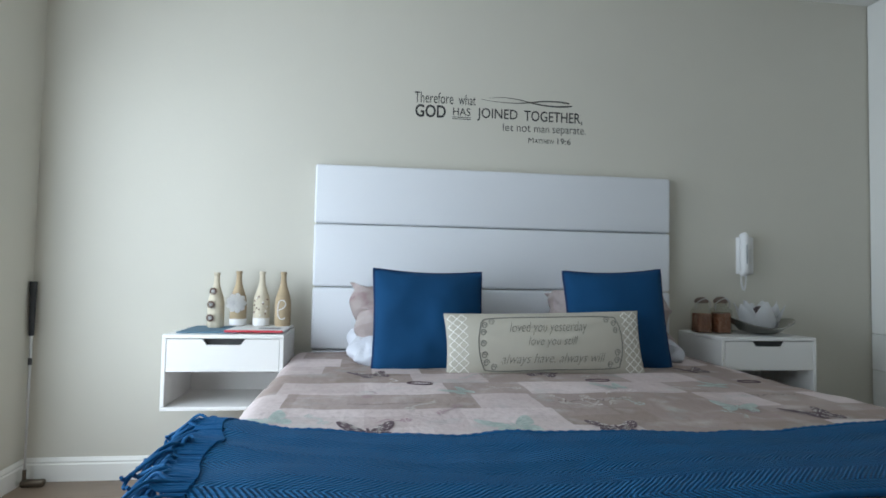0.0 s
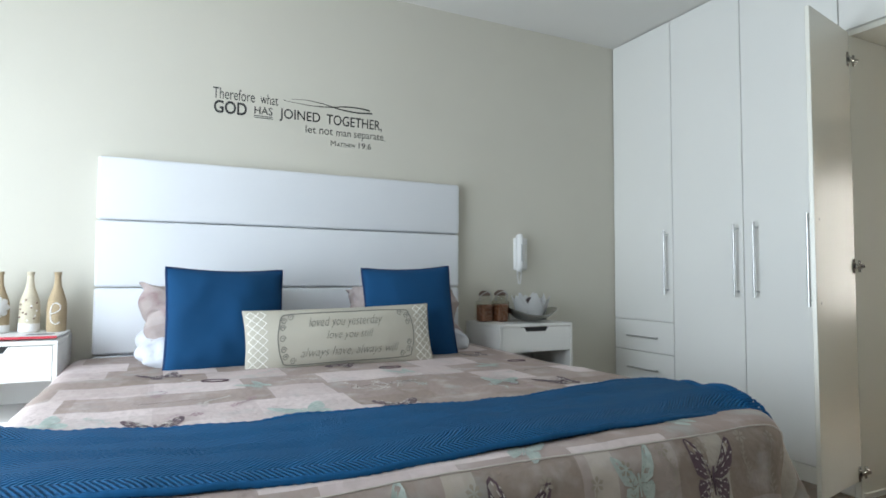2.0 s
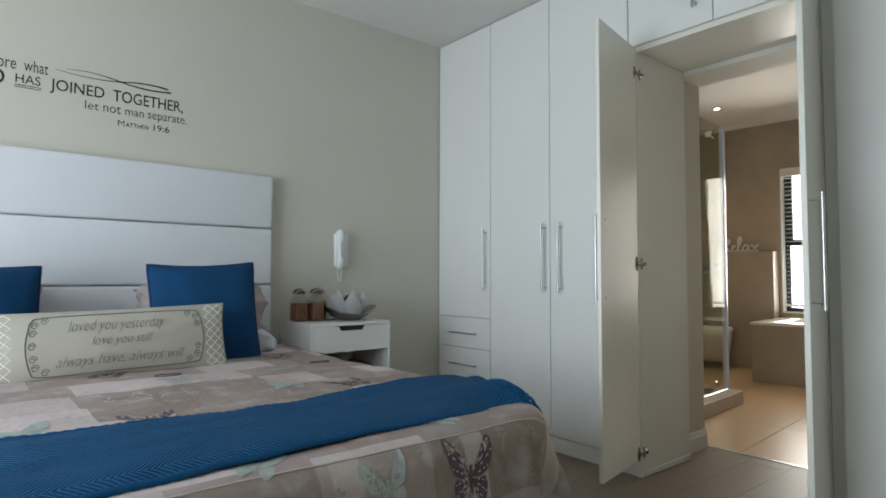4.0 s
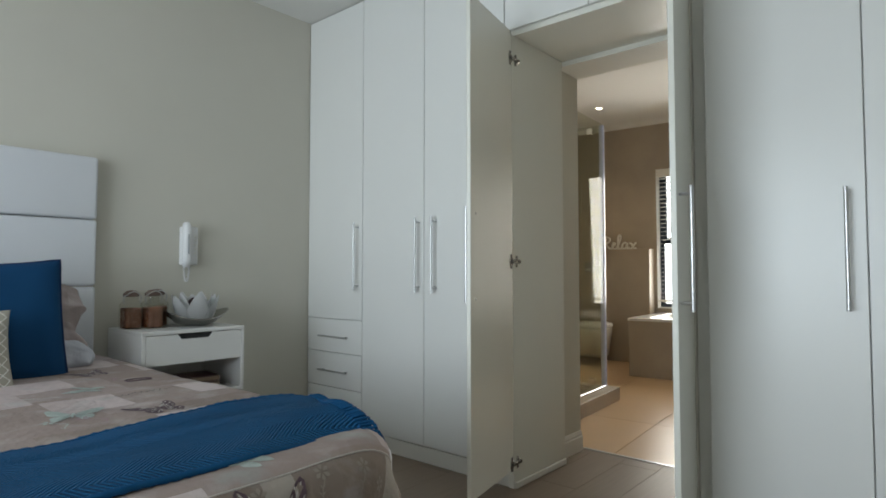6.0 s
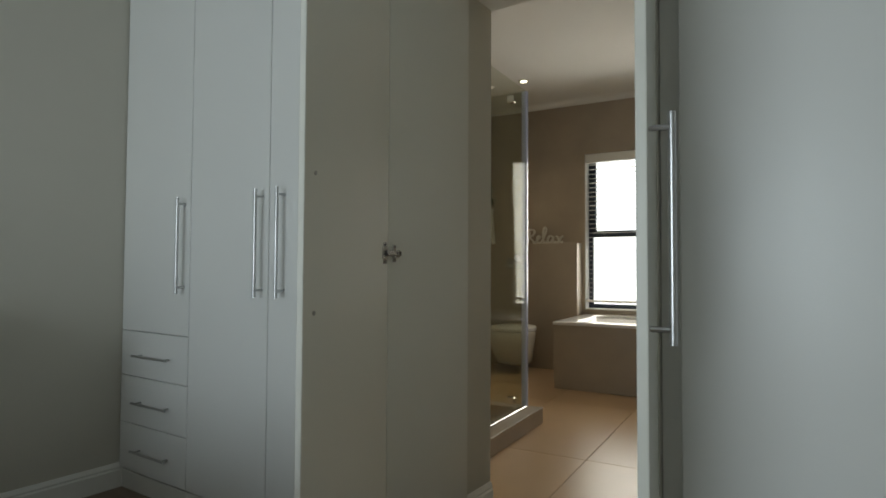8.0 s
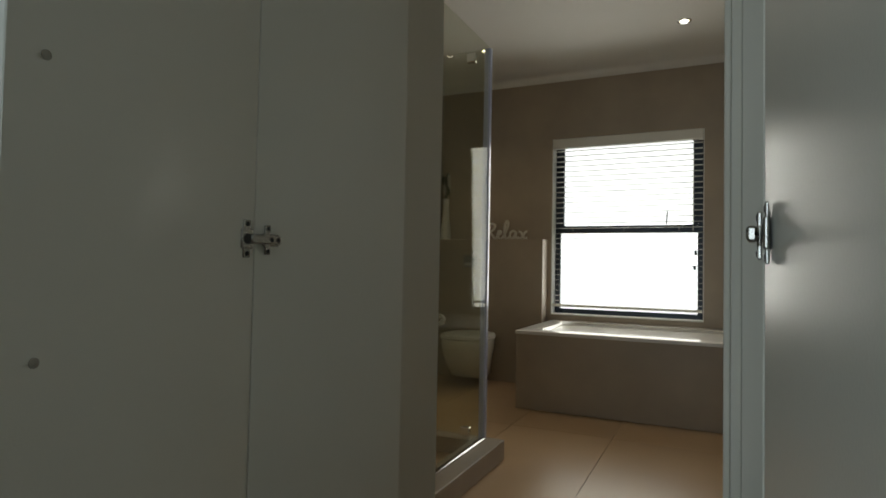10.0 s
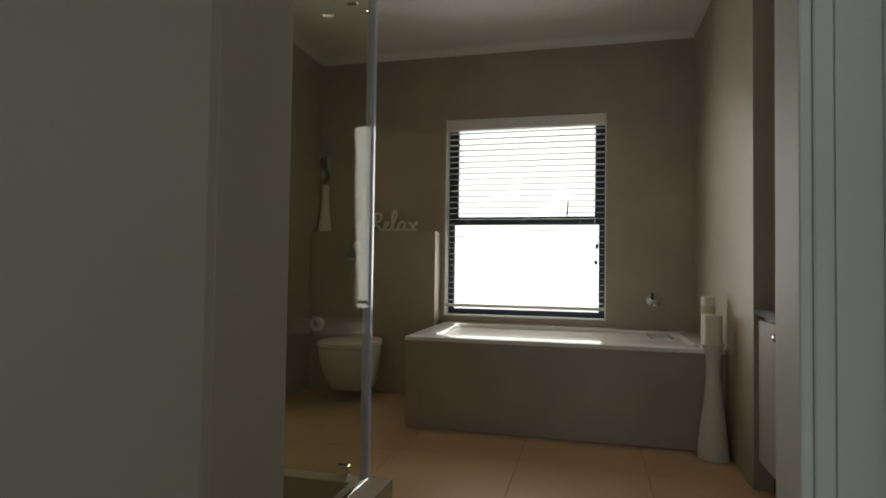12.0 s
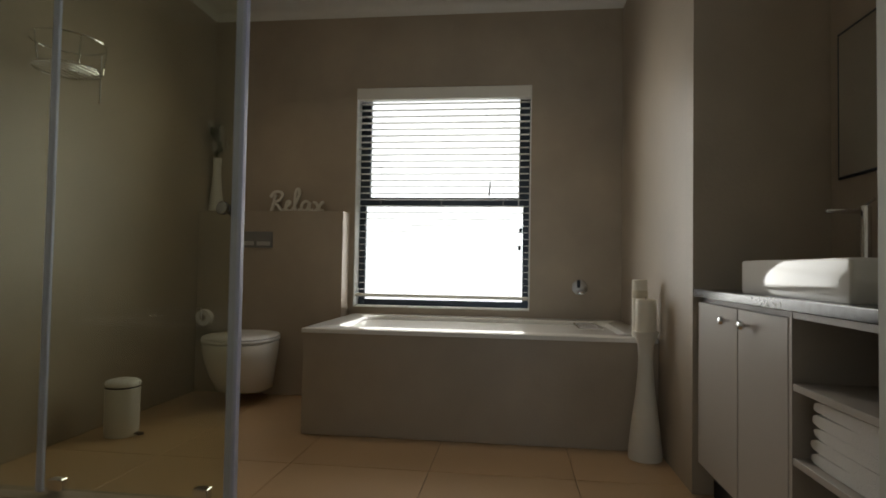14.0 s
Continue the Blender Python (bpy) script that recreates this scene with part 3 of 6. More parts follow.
def cup_hinge(leaf_ob, x, yl, yp, z, sy):
    """Concealed hinge: winged cup plate on the leaf's face at yl, slotted arm and cross plate on the side panel's face at yp."""
    def flat(bm, y, x0, x1, d0, d1, z0, z1, bev=0.0015):
        return box(bm, x0, x1, min(y + sy * d0, y + sy * d1), max(y + sy * d0, y + sy * d1), z0, z1, bev)

    bm = flat(bmesh.new(), yl, x - 0.011, x + 0.005, 0.0, 0.004, z - 0.032, z + 0.032)
    flat(bm, yl, x - 0.016, x + 0.010, 0.0, 0.0055, z - 0.017, z + 0.017, 0.002)
    flat(bm, yp, x + 0.002, x + 0.032, 0.004, 0.015, z - 0.0085, z + 0.0085, 0.003)
    flat(bm, yp, x + 0.028, x + 0.070, 0.005, 0.014, z - 0.0075, z + 0.0075, 0.002)
    flat(bm, yp, x + 0.040, x + 0.053, 0.0005, 0.0055, z - 0.026, z + 0.026, 0.0015)
    flat(bm, yp, x + 0.034, x + 0.074, 0.0005, 0.0050, z - 0.011, z + 0.011, 0.002)
    h = part("hinge", bm, HINGE, None, "nickel-plated concealed hinge", smooth=40)
    h.parent = leaf_ob
    h.matrix_parent_inverse = leaf_ob.matrix_basis.inverted()
    for px, y, dz, r in ((x - 0.003, yl + sy * 0.0042, 0.025, 0.004), (x - 0.003, yl + sy * 0.0042, -0.025, 0.004), (x + 0.0465, yp + sy * 0.0057, 0.020, 0.0036), (x + 0.0465, yp + sy * 0.0057, -0.020, 0.0036),
                         (x + 0.047, yp + sy * 0.0142, 0.0, 0.0042), (x + 0.062, yp + sy * 0.0142, 0.0, 0.0042), (x - 0.003, yl + sy * 0.0057, 0.0, 0.009)):
        bm = lathe([(0, 0), (r, 0), (r, 0.0006), (r * 0.6, 0.001), (0, 0.0008)], 12)
        bmesh.ops.rotate(bm, verts=bm.verts, matrix=Matrix.Rotation(radians(90 if sy < 0 else -90), 3, "X"))
        bmesh.ops.translate(bm, verts=bm.verts, vec=(px, y, z + dz))
        part("screw", bm, SCREW, h)
    return h


def leaf(label, hinge, edge, side):
    """Open passage leaf from its hinge line to its free edge; side: +1 where the inner face looks to -y."""
    hx, hy = hinge
    ang = math.degrees(math.atan2(edge[1] - hy, edge[0] - hx))
    w = math.hypot(edge[0] - hx, edge[1] - hy)
    ob = thing("passage_door", label, "door")
    ob.matrix_basis = pose(hx, hy, 0, 0, 0, ang)
    # along local x the leaf runs from hinge to edge; local y is its thickness
    y0, y1 = (-0.018, 0.0) if side > 0 else (0.0, 0.018)
    part("door_panel", cube(0.0, w, y0, y1, 0.085, 2.075, 0.0015), [INNER], ob)
    hy2 = y0 if side > 0 else y1
    yo = y0 - 0.030 if side > 0 else y1 + 0.036
    bm = tube([(w - 0.055, yo, HZ0 - 0.02), (w - 0.055, yo, HZ1 - 0.02)], 0.0065, 12)
    for z in (HZ0 + 0.005, HZ1 - 0.045):
        tube([(w - 0.055, hy2, z), (w - 0.055, yo, z)], 0.005, 8, bm)
    part("handle", bm, STEEL, ob, "brushed steel bar handle", smooth=40)
    yi = y1 if side > 0 else y0
    for z in (0.86, 1.20):
        bm = lathe([(0.006, 0), (0.006, 0.0015), (0, 0.002)], 12)
        bmesh.ops.rotate(bm, verts=bm.verts, matrix=Matrix.Rotation(radians(-90 if side > 0 else 90), 3, "X"))
        bmesh.ops.translate(bm, verts=bm.verts, vec=(w - 0.045, yi, z))
        part("screw_head", bm, HINGE, ob)
    return ob


LEAFL = leaf("open white passage door with three concealed hinges", (3.2695, 1.9475), (2.850, 1.862), 1)
LEAFR = leaf("open white passage door folded back beside the passage", (3.2685, 1.1775), (2.834, 1.088), -1)
for z in (0.115, 1.015, 1.945):
    cup_hinge(LEAFL, 3.249, 1.9425, 1.9468, z, -1)
for z in (0.115, 1.014, 1.945):
    cup_hinge(LEAFR, 3.238, 1.1728, 1.1792, z, 1)

# ---- bed ----
TOP, BX0, BX1, BY0, R, CR = 0.590, 0.13, 2.12, 1.395, 0.075, 0.19
bed = thing("bed", "king bed with tall white panelled leatherette headboard", "bed", (1.15, 2.5, 0))
inv(bed, part("base", cube(BX0 + 0.06, BX1 - 0.06, BY0 + 0.10, 3.39, 0.06, 0.30, 0.01), SHEET, bed))
inv(bed, part("mattress", cube(BX0 + 0.045, BX1 - 0.045, BY0 + 0.08, 3.40, 0.30, TOP - 0.035, 0.04, 3), SHEET, bed))
for z0, z1 in ((1.210, 1.496), (0.905, 1.206), (0.603, 0.901), (0.30, 0.599)):
    bm = cube(0.232, 2.052, 3.412, 3.470, z0, z1, 0.014, 4)
    inv(bed, part("headboard_panel", bm, LEATHER, bed, "padded white leatherette panel", smooth=50))


def drape(u, v, lift=0.0):
    """A point of the cloth's flat lie, laid over the bed: over the top, round the edge, down the side."""
    qx, qy = min(max(u, BX0 + R + CR), BX1 - R - CR), max(v, BY0 + R + CR)
    dx, dy = u - qx, v - qy
    far = math.hypot(dx, dy)
    d = far - CR
    und = 0.006 * noise.noise(Vector((u * 2.2, v * 2.2, 0))) + 0.0035 * noise.noise(Vector((u * 9, v * 9, 3))) + 0.0012 * noise.noise(Vector((u * 24, v * 24, 5)))
    top = TOP + und
    if d < 1e-6:
        return Vector((u, v, top + lift))
    ex, ey = dx / far, dy / far
    qx, qy = qx + ex * CR, qy + ey * CR
    arc = R * math.pi / 2
    if d < arc:
        a = d / R
        return Vector((qx + ex * (R + lift) * math.sin(a), qy + ey * (R + lift) * math.sin(a), top - R + (R + lift) * math.cos(a)))
    drop = d - arc
    th = math.atan2(ey, ex)
    corner = abs(math.sin(2 * th))
    fold = drop * (0.10 + 0.26 * corner * math.sin(13 * th + 1.0)) + 0.014 * min(drop * 6, 1) * math.sin(u * 21 + v * 17 + 2 * math.sin(u * 5))
    h = R + lift + fold
    return Vector((qx + ex * h, qy + ey * h, max(top - R - drop * 0.985, 0.02 + lift)))


def cloth(name, us, vs, lift, material, thick, fn=None):
    """Cloth sheet over a grid of flat places, with its flat lie as UV, and a thickness."""
    fn = fn or drape
    bm = bmesh.new()
    uvl = bm.loops.layers.uv.new("flat")
    grid = [[bm.verts.new(fn(u, v, lift)) for v in vs] for u in us]
    for i in range(len(us) - 1):
        for j in range(len(vs) - 1):
            f = bm.faces.new((grid[i][j], grid[i + 1][j], grid[i + 1][j + 1], grid[i][j + 1]))
            for lp, (a, c) in zip(f.loops, ((i, j), (i + 1, j), (i + 1, j + 1), (i, j + 1))):
                lp[uvl].uv = (us[a], vs[c])
    me = bpy.data.meshes.new(name)
    bm.to_mesh(me)
    bm.free()
    me.materials.append(material)
    me.shade_smooth()
    ob = new(name, me)
    md = ob.modifiers.new("thickness", "SOLIDIFY")
    md.thickness, md.offset = thick, -1
    return ob


def steps(a, b, n):
    return [a + (b - a) * k / n for k in range(n + 1)]


spread = cloth("bedspread", steps(BX0 - 0.42, BX1 + 0.42, 130), steps(BY0 - 0.42, 3.405, 110), 0.0, PATCH, 0.012)
tagged(spread, "patchwork bedspread printed with butterflies in beige and pink", "bedspread")


def wing_shape(k):
    """Outline of an upper (k=0) or a lower wing, on the right side of the body."""
    if k == 0:
        return [(0.02, 0.02), (0.08, 0.18), (0.20, 0.38), (0.34, 0.56), (0.44, 0.64), (0.49, 0.58), (0.48, 0.42), (0.43, 0.23), (0.35, 0.07), (0.18, -0.02)]
    return [(0.02, 0.0), (0.17, -0.03), (0.31, 0.0), (0.36, -0.12), (0.34, -0.26), (0.28, -0.38), (0.21, -0.43), (0.13, -0.34), (0.06, -0.20)]


def butterfly(u, v, size, ang, material, spots, wide=0.021):
    ca, sa = math.cos(radians(ang)), math.sin(radians(ang))

    def put(bm, pts, lift):
        out = []
        for x, y in pts:
            x, y = x * size, y * size
            out.append(bm.verts.new(drape(u + x * ca - y * sa, v + x * sa + y * ca, lift)))
        return out

    bm = bmesh.new()
    for side in (-1, 1):
        for k in (0, 1):
            ring = [(side * x, y) for x, y in wing_shape(k)]
            cx, cy = sum(p[0] for p in ring) / len(ring), sum(p[1] for p in ring) / len(ring)
            vs = put(bm, ring, 0.0016)
            mid = put(bm, [(cx, cy)], 0.0016)[0]
            for a, c in zip(vs, vs[1:] + vs[:1]):
                f = bm.faces.new((a, c, mid))
            if spots:
                for fa in (0.18, 0.34, 0.5, 0.66, 0.82):
                    i = fa * (len(ring) - 1)
                    p, q = ring[int(i)], ring[min(int(i) + 1, len(ring) - 1)]
                    ex, ey = p[0] + (q[0] - p[0]) * (i % 1), p[1] + (q[1] - p[1]) * (i % 1)
                    ln = math.hypot(ex, ey)
                    nx, ny = -ey / ln * wide, ex / ln * wide
                    for f0, f1 in (((0.30, 0.64), (0.70, 0.90)) if wide > 0.015 else ((0.36, 0.56), (0.64, 0.78), (0.84, 0.94))):
                        quad = [(ex * f0, ey * f0), (ex * (f0 + f1) / 2 + nx, ey * (f0 + f1) / 2 + ny), (ex * f1, ey * f1), (ex * (f0 + f1) / 2 - nx, ey * (f0 + f1) / 2 - ny)]
                        bm.faces.new(put(bm, quad, 0.0026)).material_index = 1
    bd = put(bm, [(0.025, 0.2), (0.03, 0.0), (0.015, -0.25), (-0.015, -0.25), (-0.03, 0.0), (-0.025, 0.2)], 0.0026)
    bm.faces.new(bd)
    me = mesh_of("butterfly_print", bm, [material, TEALVEIN if material == TEAL else PALEPRINT], 180)
    ob = new("butterfly_print", me)
    ob.parent = spread
    return ob


for u, v, s, a, m in ((0.52, 2.79, 0.15, 20, PURPLE), (1.17, 2.785, 0.16, -15, PURPLE), (1.86, 2.87, 0.13, 10, PURPLE), (0.50, 2.00, 0.15, 5, PURPLE),
                      (0.87, 2.02, 0.16, 12, TEAL), (1.13, 2.00, 0.14, -8, PURPLE), (1.78, 2.10, 0.14, 6, PURPLE), (0.25, 2.10, 0.14, 30, TEAL),
                      (0.80, 2.46, 0.10, 40, TEAL), (1.60, 2.20, 0.14, -20, TEAL), (1.35, 2.52, 0.10, 15, TEAL), (1.75, 2.55, 0.1, 60, TEAL)):
    butterfly(u, v, s, a, m, True)
for u, v, s, a, m in ((1.675, 1.325, 0.148, -4, PURPLE), (1.45, 1.345, 0.118, 8, TEAL), (1.13, 1.305, 0.15, -12, PURPLE), (0.87, 1.345, 0.12, 18, TEAL), (0.55, 1.35, 0.15, 8, PURPLE), (1.70, 1.52, 0.10, 25, TEAL), (1.20, 1.47, 0.10, -30, TEAL), (0.30, 1.36, 0.12, 10, TEAL)):
    butterfly(u, v, s, a, m, True, 0.012)
part("stitched_seam", tube([drape(x, BY0 + 0.035 + 0.004 * math.sin(x * 7), 0.0005) for x in steps(BX0, BX1, 60)], 0.0022, 5), PALEPRINT, spread)


def script_print(u, v, length, ang):
    """Line of unreadable handwriting on the cloth."""
    ca, sa = math.cos(radians(ang)), math.sin(radians(ang))
    bm = bmesh.new()
    prev = None
    for k in range(61):
        x = length * k / 60
        y = 0.010 * math.sin(k * 1.1) * (1 if k % 17 < 12 else 0.2) + (0.012 if k % 13 == 3 else 0)
        w = 0.0022
        row = [bm.verts.new(drape(u + x * ca - q * sa, v + x * sa + q * ca, 0.003)) for q in (y - w, y + w)]
        if prev:
            bm.faces.new((prev[0], row[0], row[1], prev[1]))
        prev = row
    return part("script_print", bm, PURPLE, spread, "dark handwriting print")


for u, v, l, a in ((0.44, 2.28, 0.22, 4), (1.08, 2.31, 0.22, 3), (1.76, 2.36, 0.20, 2)):
    script_print(u, v, l, a)
for u, v in ((0.68, 2.605), (1.34, 2.64), (1.93, 2.62)):
    ring = [(u + 0.045 * math.cos(a), v + 0.024 * math.sin(a)) for a in [k * math.pi / 12 for k in range(24)]]
    part("oval_print", tube([drape(x, y, 0.002) for x, y in ring], 0.002, 4, closed=True), PURPLE, spread)


def sprig(u, v, length, ang, material, name):
    """Printed stem with paired leaves and a blossom."""
    ca, sa = math.cos(radians(ang)), math.sin(radians(ang))
    at = lambda x, y: drape(u + x * ca - y * sa, v + x * sa + y * ca, 0.0018)
    bm = bmesh.new()
    prev = None
    for k in range(9):
        x, y = length * k / 8, 0.012 * math.sin(k * 0.7 + u * 9)
        row = [bm.verts.new(at(x, y + w)) for w in (-0.0014, 0.0014)]
        if prev: bm.faces.new((prev[0], row[0], row[1], prev[1]))
        prev = row
        if 0 < k < 8:
            for sd in (-1, 1):
                q = length * 0.19 * (1 - k / 14)
                bm.faces.new([bm.verts.new(at(x + q * a, y + sd * q * c)) for a, c in ((0.0, 0.05), (0.25, 0.42), (0.75, 0.78), (0.55, 0.30))])
    for k in range(6):
        a = k * math.pi / 3
        bm.faces.new([bm.verts.new(at(length + 0.018 + r * math.cos(a + d), 0.012 * math.sin(8 * 0.7 + u * 9) + r * math.sin(a + d))) for r, d in ((0.003, 0), (0.014, -0.35), (0.019, 0), (0.014, 0.35))])
    return part(name, bm, material, spread, smooth=180)


r5 = random.Random(21)
for k in range(16):
    sprig(0.28 + 0.115 * k + r5.uniform(-0.02, 0.02), r5.uniform(1.22, 1.30), r5.uniform(0.08, 0.13), 90 + r5.uniform(-14, 14), FAINTPRINT, "sprig_print")
for k in range(22):
    sprig(r5.uniform(0.3, 1.9), r5.uniform(2.02, 2.80), r5.uniform(0.06, 0.11), r5.uniform(0, 360), r5.choice((WHITEPRINT, PALEPRINT, TEAL, MAUVE)), "sprig_print")


# woven throw across the foot of the bed
def along(table, u):
    """Smooth value between the rows of a short table of (place, value)."""
    if u <= table[0][0]: return table[0][1]
    for (a, p), (b, q) in zip(table, table[1:]):
        if u <= b:
            f = (u - a) / (b - a)
            return p + (q - p) * f * f * (3 - 2 * f)
    return table[-1][1]


FAR = ((0.15, 2.030), (0.36, 1.965), (0.70, 1.905), (1.0, 1.895), (1.45, 1.905), (1.93, 1.935), (2.12, 1.885))
NEAR = ((0.15, 1.545), (0.60, 1.490), (0.83, 1.470), (1.2, 1.492), (1.6, 1.525), (1.88, 1.545), (2.08, 1.485))


def throw_fn(s, t, lift):
    """s: along the throw, 0 to 1 from one free end to the other; t: across it, 0 to 1 from the foot."""
    u0, u1 = 0.190 - 0.02 * t + 0.008 * math.sin(t * 14), 2.000 + 0.135 * t ** 1.5 + 0.008 * math.sin(t * 11)
    u = u0 + s * (u1 - u0)
    near, far = along(NEAR, u), along(FAR, u)
    v = near + (far - near) * t
    left, right = math.exp(-(s / 0.07) ** 2), max(0.0, (s - 0.80) / 0.20)
    body = 0.012 + 0.016 * (1 - abs(2 * t - 1) ** 7)
    hump = 0.004 * math.sin(s * 13 + 3 * t) + 0.003 * noise.noise(Vector((s * 14, t * 5, 1)))
    hump += left * (0.016 * t ** 3 + 0.007 * math.sin(t * 17)) + right * (0.009 * math.cos(t * 8.5 - 2.6) + 0.003)
    p = drape(min(u, BX1 - 0.06), v, body + hump + lift)
    out = max(u - (BX1 - 0.06), 0.0)
    p.x += out
    p.z -= out * 0.22
    droop = right ** 3 * max(0.0, 1 - t / 0.34) ** 1.5
    p.z -= 0.035 * droop
    p.x += 0.03 * droop
    return p


bm = bmesh.new()
uvl = bm.loops.layers.uv.new("flat")
NS, NT = 190, 60
grid = [[bm.verts.new(throw_fn(i / NS, j / NT, 0)) for j in range(NT + 1)] for i in range(NS + 1)]
for i in range(NS):
    for j in range(NT):
        f = bm.faces.new((grid[i][j], grid[i + 1][j], grid[i + 1][j + 1], grid[i][j + 1]))
        for lp, (a, c) in zip(f.loops, ((i, j), (i + 1, j), (i + 1, j + 1), (i, j + 1))):
            lp[uvl].uv = (a / NS * 1.95, c / NT * 0.46)
me = bpy.data.meshes.new("throw_blanket")
bm.to_mesh(me), bm.free()
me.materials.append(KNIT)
me.shade_smooth()
throw = tagged(new("throw_blanket", me), "blue herringbone-woven throw with fringed ends across the bed", "throw")
md = throw.modifiers.new("thickness", "SOLIDIFY")
md.thickness, md.offset = 0.022, -1
for t, lift in ((0.0, -0.004), (1.0, 0.0)):
    part("rolled_edge", tube([throw_fn(k / 220, t, lift) for k in range(221)], [0.0075 + 0.0012 * math.sin(k * 2.2) for k in range(221)], 8), YARN, throw, smooth=60)
rng = random.Random(4)
for end, sgn, count in ((0.0, -1, 74), (1.0, 1, 48)):
    for k in range(count):
        t = min(max((k + 0.5 + rng.uniform(-0.3, 0.3)) / count, 0.0), 1.0)
        p = throw_fn(end, t, 0.004)
        q = throw_fn(end - sgn * 0.012, t, 0.002)
        side = rng.uniform(-0.07, 0.05)
        if sgn < 0:
            L = rng.uniform(0.050, 0.095)
            up = rng.uniform(-0.008, 0.014)
            curl = rng.uniform(-0.03, 0.05)
            pts = [q, p + Vector((-0.012, 0, 0.006)), p + Vector((-L * 0.45, side * 0.4, up)), p + Vector((-L * 0.85, side, -0.026 + curl * 0.3)), p + Vector((-L, side * 1.3, -0.058 + curl * 0.8)), p + Vector((-L * 0.86 - curl * 0.3, side * 1.3 - 0.012, -0.072 + curl * 1.3))]
        else:
            L = rng.uniform(0.014, 0.028) + 0.028 * max(0.0, 1 - t / 0.3)
            pts = [q, p + Vector((0.004, 0, 0.002)), p + Vector((0.010, side * 0.1, -0.005)), p + Vector((0.013 + rng.uniform(0, 0.005), side * 0.2, -L * 0.6)), p + Vector((0.012 + rng.uniform(-0.006, 0.008), side * 0.3, -L))]
        part("tassel", tube(curve_points(pts, 4), 0.0034, 6), YARN, throw, smooth=60)


# cushions
def cushion_surface(w, h, t, n=28, pinch=0.035, power=0.45, soft=0.0):
    """Front and back height over the face of a pillow of width w and height h."""
    def shape(a, b):
        x, z = a * w / 2, b * h / 2
        x *= 1 - pinch * (1 - b * b) * abs(a) ** 3
        z *= 1 - pinch * 1.6 * (1 - a * a) * abs(b) ** 3
        x, z = x * (1 - soft * abs(b) ** 3), z * (1 - soft * 1.3 * abs(a) ** 3)
        thick = t / 2 * ((1 - a * a) * (1 - b * b)) ** power
        return x, z, thick
    return shape


def cushion(name, w, h, t, m, material, label, piping=None, seed=0, pinch=0.05, soft=0.0, rumple=0.12, n=30, crumple=0.0):
    shape = cushion_surface(w, h, t, pinch=pinch, soft=soft)
    ob = thing(name, label, "cushion")
    ob.matrix_basis = m
    bm = bmesh.new()
    uvl = bm.loops.layers.uv.new("flat")
    for side in (-1, 1):
        grid = []
        for i in range(n + 1):
            row = []
            for j in range(n + 1):
                a, c = math.sin((2 * i / n - 1) * math.pi / 2), math.sin((2 * j / n - 1) * math.pi / 2)
                x, z, d = shape(a, c)
                d *= 1 + rumple * noise.noise(Vector((x * 6, z * 6, seed + side))) + rumple * 0.35 * noise.noise(Vector((x * 17, z * 17, seed + side)))
                if crumple:
                    d += 0.6 * crumple * ((1 - a * a) * (1 - c * c)) ** 0.5 * (1 - 2 * abs(noise.noise(Vector((x * 9, z * 6, seed + 4)))))
                    d += 0.22 * crumple * ((1 - a * a) * (1 - c * c)) ** 0.5 * (1 - 2 * abs(noise.noise(Vector((x * 23, z * 15 + x * 8, seed + 2)))))
                    x, z = x + crumple * noise.noise(Vector((a * 2.5, c * 2.5, seed))), z + crumple * noise.noise(Vector((a * 2.5, c * 2.5, seed + 7)))
                row.append(bm.verts.new((x, side * d, z)))
            grid.append(row)
        for i in range(n):
            for j in range(n):
                f = bm.faces.new((grid[i][j], grid[i + 1][j], grid[i + 1][j + 1], grid[i][j + 1]))
                for lp in f.loops:
                    lp[uvl].uv = (lp.vert.co.x + seed, lp.vert.co.z + seed)
    bmesh.ops.remove_doubles(bm, verts=bm.verts, dist=0.0004)
    part("cover", bm, material, ob, smooth=180)
    if piping:
        ring = []
        for (a0, c0), (a1, c1) in (((-1, -1), (1, -1)), ((1, -1), (1, 1)), ((1, 1), (-1, 1)), ((-1, 1), (-1, -1))):
            for k in range(18):
                f = k / 18
                x, z, _ = shape(a0 + (a1 - a0) * f, c0 + (c1 - c0) * f)
                ring.append((x, 0, z))
        part("piping", tube(ring, 0.0075, 6, closed=True), piping, ob, smooth=60)
    return ob, shape


cushion("blue_cushion", 0.47, 0.455, 0.15, pose(0.752, 3.03, 0.765, -14, 1, 3), BLUECUSHION, "square blue linen cushion with dark piped edge on the bed", PIPING, 1, 0.042, 0.0, 0.3)
cushion("blue_cushion", 0.445, 0.46, 0.15, pose(1.588, 3.03, 0.778, -12, -2, -4), BLUECUSHION, "square blue linen cushion with dark piped edge, tilted outwards", PIPING, 2, 0.042, 0.0, 0.3)
lumbar, shape = cushion("lumbar_cushion", 0.815, 0.265, 0.14, pose(1.208, 2.865, 0.697, -14, -1.5, -2), CREAM, "long cream cushion printed with script verses in a frame", None, 3, 0.028)


def on_cushion(x, z, lift=0.0035):
    a, c = max(-0.999, min(0.999, x / 0.415)), max(-0.999, min(0.999, z / 0.135))
    px, pz, d = shape(a, c)
    d *= 1 + 0.12 * noise.noise(Vector((px * 6, pz * 6, 3 - 1))) + 0.042 * noise.noise(Vector((px * 17, pz * 17, 3 - 1)))
    return Vector((px, -d - lift, pz))


